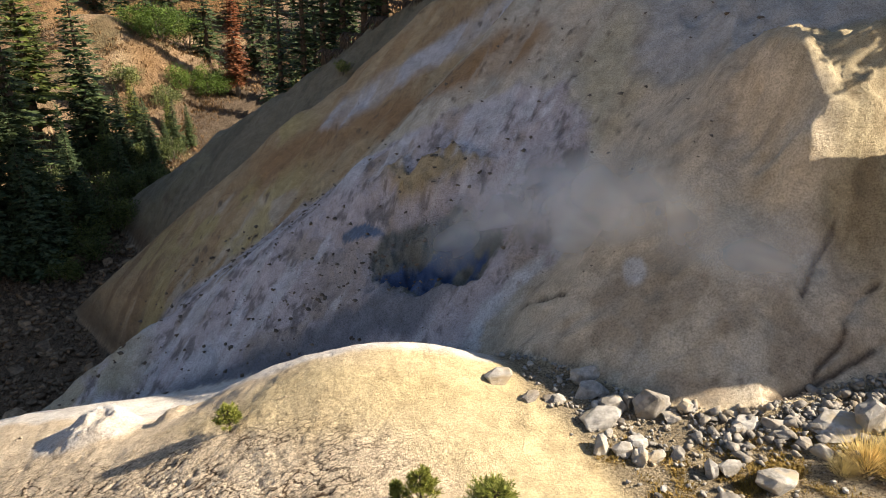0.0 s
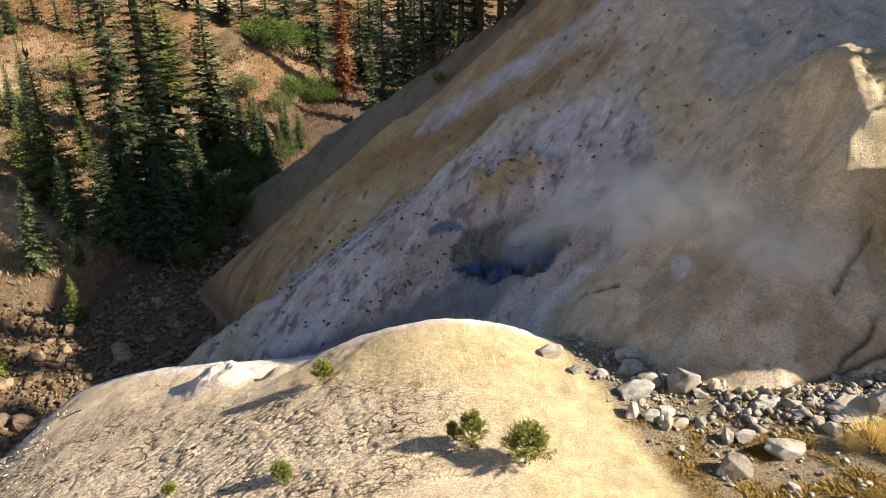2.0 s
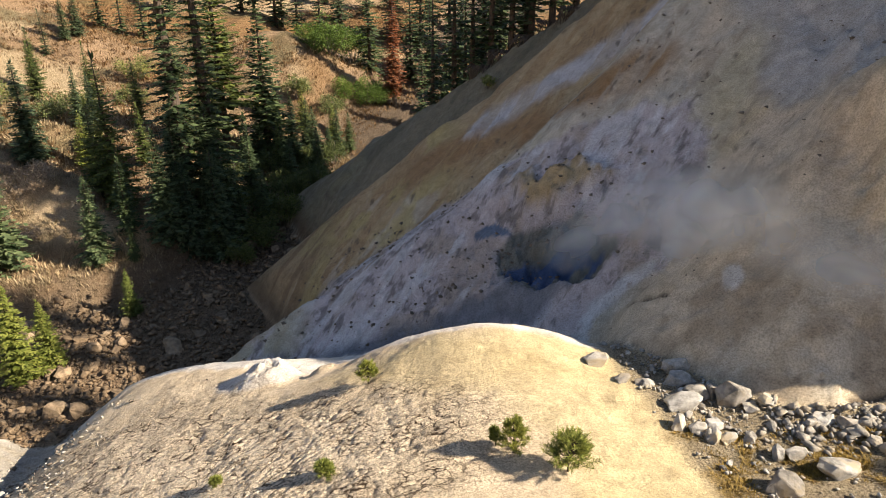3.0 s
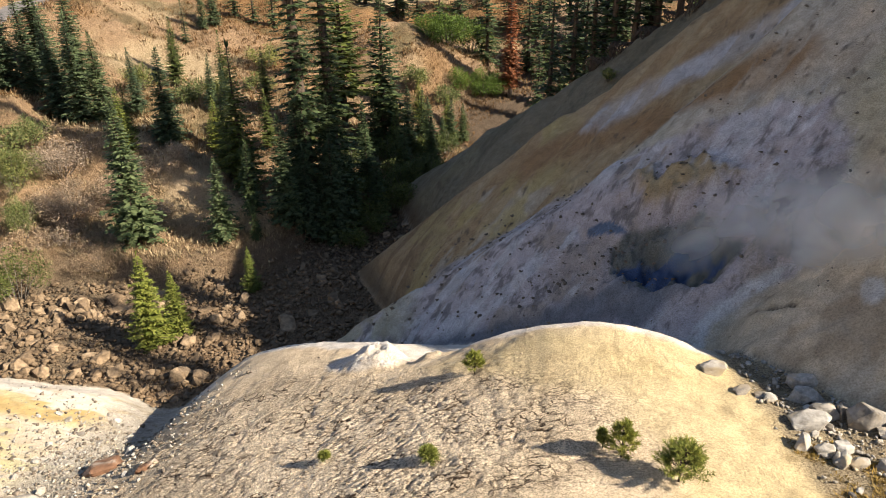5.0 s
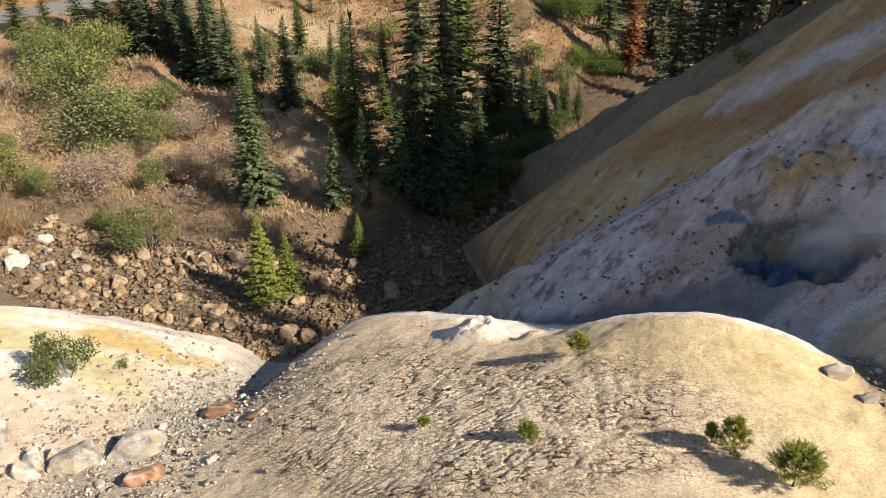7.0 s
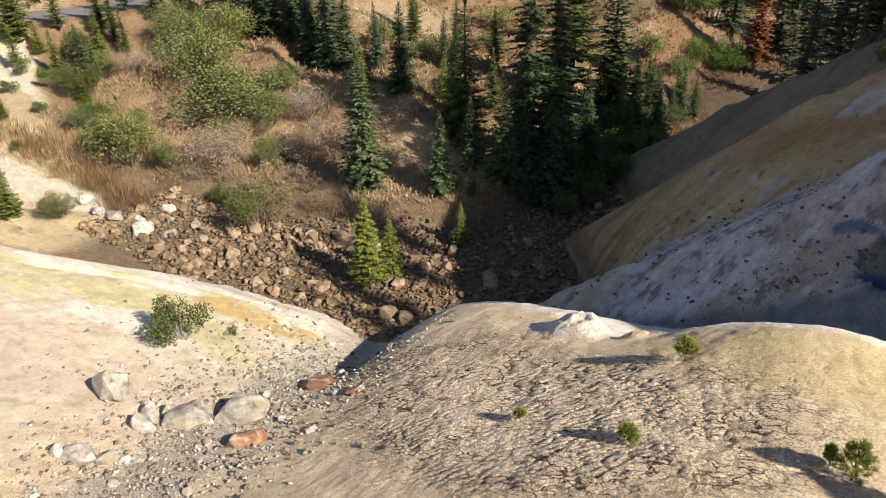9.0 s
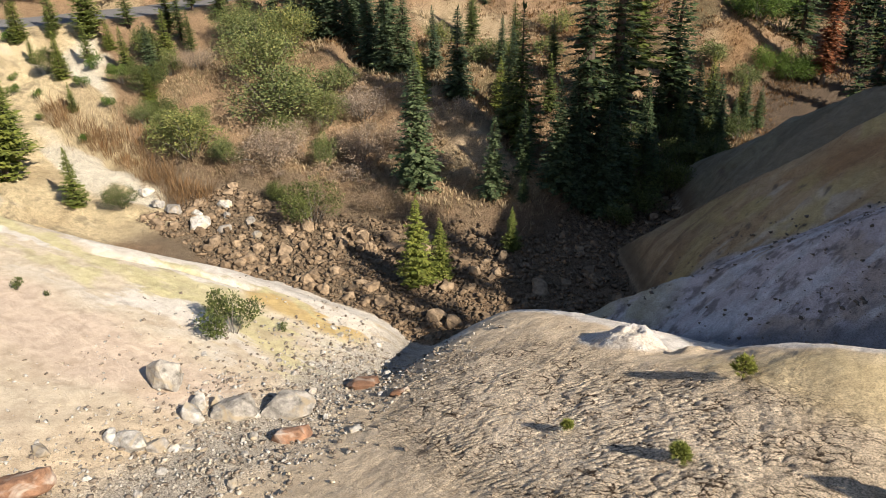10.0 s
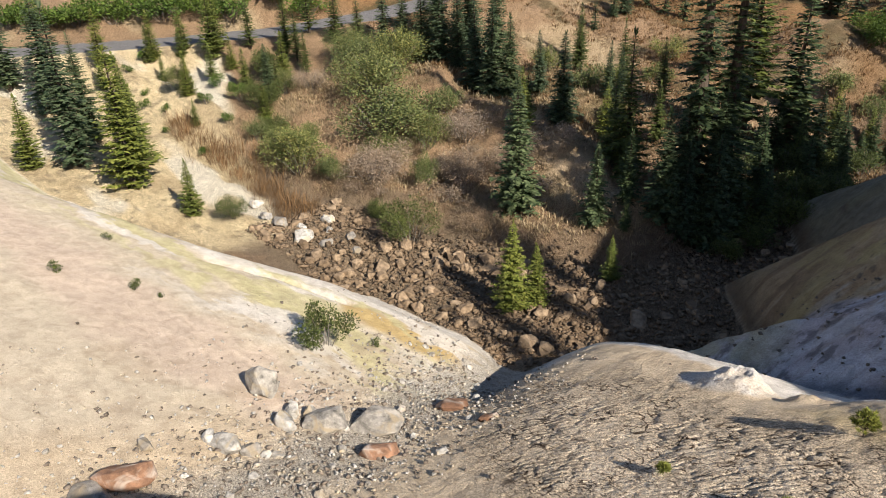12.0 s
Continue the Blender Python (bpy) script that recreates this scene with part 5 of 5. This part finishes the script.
bench = sown(70, 420, 3, 14, 10, 19, on_bench)
for x, y in bench[:90]:
    w = 0.16 + 0.45 * rng.random() ** 2.5
    boulder("stone", stones, float(x), float(y), w, w * rng.uniform(0.65, 1.0), w * rng.uniform(0.5, 0.85), "grey angular stone on the gravel bench", "bench stones")
heap = sown(74, 3400, 6.0, 13.0, 12.8, 16.4, lambda x, y: np.exp(-((y - 14.3 - 0.10 * (x - 8)) / 0.8) ** 2) * step(x, 6.0, 7.2) * (near_ground(x, y) > main_slope(x, y) - 0.2))
scatter_stones("bench_rubble", heap, 0.05 + 0.38 * np.random.RandomState(75).uniform(0, 1, len(heap)) ** 4.5, STONE, 76, "grey broken rubble heaped along the foot of the slope", "rubble")
gravel = sown(71, 9000, 2.5, 15, 9.5, 19, on_bench)
scatter_stones("bench_gravel", gravel, 0.03 + 0.20 * np.random.RandomState(72).uniform(0, 1, len(gravel)) ** 3, STONE, 73, "loose grey gravel on the bench below the slope", "gravel")


def in_draw(x, y):
    return np.exp(-((x + 18.2 + 0.22 * (y - 10)) / 3.4) ** 2) * (1 - step(y, 19, 22)) * (near_ground(x, y) > far_ground(x, y))


pale = sown(80, 700, -26, -10, 2, 22, in_draw)
for x, y in pale[:150]:
    w = 0.13 + 0.40 * rng.random() ** 3
    boulder("stone", stones, float(x), float(y), w, w * rng.uniform(0.65, 1.0), w * rng.uniform(0.4, 0.8), "pale grey stone in the gravel draw", "draw stones")
gravel = sown(81, 22000, -28, -8, 1, 22, lambda x, y: np.clip(in_draw(x, y) + 0.10 * step(-x, 13, 15), 0, 1))
scatter_stones("draw_gravel", gravel, 0.025 + 0.22 * np.random.RandomState(82).uniform(0, 1, len(gravel)) ** 5, STONE, 83, "pale broken gravel spread down the draw", "gravel")
grit = sown(84, 9000, -17, 1, 8.5, 19.5, lambda x, y: 0.06 + 0.94 * crack_area(x, y))
scatter_stones("ridge_grit", grit, 0.02 + 0.05 * np.random.RandomState(85).uniform(0, 1, len(grit)) ** 5, STONE_TAN, 86, "fine loose grit on the cracked pale ridge", "grit")
chips = sown(87, 8000, -14, 13, 20, 36, lambda x, y: (main_slope(x, y) > near_ground(x, y)) * np.clip(0.09 + 0.2 * step(-x, -4, 4) + 1.0 * np.exp(-((x - 1.5) / 2.6) ** 2 - ((y - 26.2) / 1.6) ** 2) + 1.0 * np.exp(-((x + 1.3) / 2.2) ** 2 - ((y - 26.6) / 1.2) ** 2), 0, 1))
scatter_stones("slope_chips", chips, 0.03 + 0.24 * np.random.RandomState(88).uniform(0, 1, len(chips)) ** 4, STONE_DARK, 89, "loose grey stones strewn over the steaming hillside", "stones")

clods = sown(105, 22000, -36, -11, 2, 22, lambda x, y: np.clip(0.9 * in_draw(x, y) + 0.16 * (near_ground(x, y) > far_ground(x, y)) * step(-x - 27, 6, -4) * step(fbm(x, y, 2.5, 3, 106), -0.1, 0.4), 0, 1) * (near_ground(x, y) > far_ground(x, y)))
scatter_stones("dark_clods", clods, 0.03 + 0.26 * np.random.RandomState(107).uniform(0, 1, len(clods)) ** 5.5, STONE_DARK, 108, "dark clods and stones strewn on pale ground", "clods", 0.55)

# ---------------------------------------------------------------- grass and brush
def on_bank(x, y):
    d, _, side = along(x, y, CREEK)
    r, _, _ = along(x, y, ROAD)
    return ((side < 0) | (y > 58)) * (1 - cut_bank(x, y)) * step(np.where(y > 56, 9.0, d), 4.6, 6.5) * step(r, 4.5, 6) * (main_slope(x, y) < far_ground(x, y))


tufts = sown(90, 31000, -62, -14, 27, 62, lambda x, y: on_bank(x, y) * (0.25 + 0.75 * step(fbm(x, y, 5, 3, 91), -0.15, 0.25)))
scatter_blades("dry_grass", tufts, 0.18 + 0.42 * np.random.RandomState(92).uniform(0, 1, len(tufts)) ** 2, DRY, 93, "dry straw-brown grass and low brush on the bank", "grass", per=6, width=0.07, lean=0.8, wide=1.3)
brush = sown(94, 24000, -70, 2, 48, 105, lambda x, y: on_bank(x, y) * step(fbm(x, y, 9, 3, 95), -0.3, 0.2))
scatter_blades("rusty_brush", brush, 0.20 + 0.32 * np.random.RandomState(96).uniform(0, 1, len(brush)) ** 2, RUST, 97, "rust-brown low brush covering the far slope", "brush", per=5, width=0.11, lean=0.9, wide=1.3)
reeds = sown(98, 2600, -68, -43, 21, 32, lambda x, y: np.exp(-(along(x, y, [(-66, 26.8, 0), (-58.9, 27.4, 0), (-52.6, 27.6, 0), (-46.5, 26.6, 0)])[0] / 1.1) ** 2))
scatter_blades("brown_reeds", reeds, 0.5 + 1.1 * np.random.RandomState(99).uniform(0, 1, len(reeds)) ** 1.5, RUST, 100, "tall rust-brown dry stalks along the cut bank", "reeds", per=13, width=0.012, lean=0.6, wide=0.7)
mats = sown(101, 16000, 3.5, 12, 9.0, 14.4, lambda x, y: step(x - 4.2 - 0.35 * (13 - y), 0, 1) * step(fbm(x, y, 1.2, 4, 102, 0.65), -0.2, 0.15))
scatter_blades("yellow_cover", mats, 0.035 + 0.05 * np.random.RandomState(103).uniform(0, 1, len(mats)), MOSS, 104, "low orange-yellow ground cover between the stones", "ground cover", per=14, width=0.17, lean=1.4, wide=2.2)
for x, y, s in ((9.5, 12.8, 0.8), (10.1, 12.7, 0.8), (8.9, 12.7, 0.45), (10.6, 13.0, 0.7), (9.8, 12.3, 0.6)):
    clump = new("straw_tuft", bpy.data.meshes.new("straw_tuft"))
    store, r = ([], []), random.Random(int(x * 10))
    for _ in range(900):
        a, q = r.uniform(0, 6.283), r.random()
        root = Vector((math.cos(a) * 0.45 * q, math.sin(a) * 0.45 * q, -0.05))
        blade(store, root, Vector((math.cos(a) * 1.3 * q + r.uniform(-0.45, 0.45), math.sin(a) * 1.3 * q + r.uniform(-0.45, 0.45), 1)), Vector((math.cos(a), math.sin(a), 0.2)), r.uniform(0.35, 0.85), 0.014)
    clump.data = sheet_mesh("straw_tuft", *store, STRAW)
    clump.matrix_basis = stand(x, y, 0, s)
    tagged(clump, "tuft of straw-yellow grass on the gravel bench", "grass tuft", "straw tufts")


# ---------------------------------------------------------------- steam
def veil(r):
    """A bent, thin veil about 1 m in radius."""
    co, faces = [(0, 0, 0)], []
    rings, sides = 5, 18
    for k in range(1, rings + 1):
        q = k / rings
        for n in range(sides):
            a = 6.283 * n / sides
            co.append((q * math.cos(a), 0.12 * math.sin(2 * a + r.uniform(0, 0.2)) * q, q * math.sin(a)))
    for n in range(sides):
        faces.append((0, 1 + n, 1 + (n + 1) % sides))
        for k in range(rings - 1):
            a, b = 1 + k * sides, 1 + (k + 1) * sides
            faces.append((a + n, b + n, b + (n + 1) % sides, a + (n + 1) % sides))
    return sheet_mesh("veil", co, faces, STEAM, True)


plume = new("steam_plume")
plume.matrix_basis = pose(3.2, 24.4, ground_at(3.2, 24.4))
tagged(plume, "thin white steam drifting from the vent over the hillside", "steam")
for n, (x, y, lift, wide, high) in enumerate(((2.9, 25.2, 0.7, 1.6, 1.5), (4.4, 24.6, 0.9, 2.2, 1.9), (5.8, 24.4, 0.9, 2.4, 2.0), (7.0, 21.6, 0.8, 2.6, 2.0), (7.8, 19.4, 0.9, 2.4, 1.7), (9.4, 17.6, 0.8, 2.0, 1.5), (6.4, 22.8, 0.9, 2.6, 2.2))):
    v = part("veil", veil(random.Random(600 + n)), plume)
    v.matrix_parent_inverse = plume.matrix_basis.inverted()
    away = Vector((-0.62 + rng.uniform(-0.08, 0.08), -0.54 + rng.uniform(-0.08, 0.08), 1)).normalized()
    place = Vector((x, y, ground_at(x, y))) + away * lift
    v.matrix_basis = Matrix.Translation(place) @ away.to_track_quat("Y", "Z").to_matrix().to_4x4() @ Matrix.Diagonal((wide, 1, high, 1))
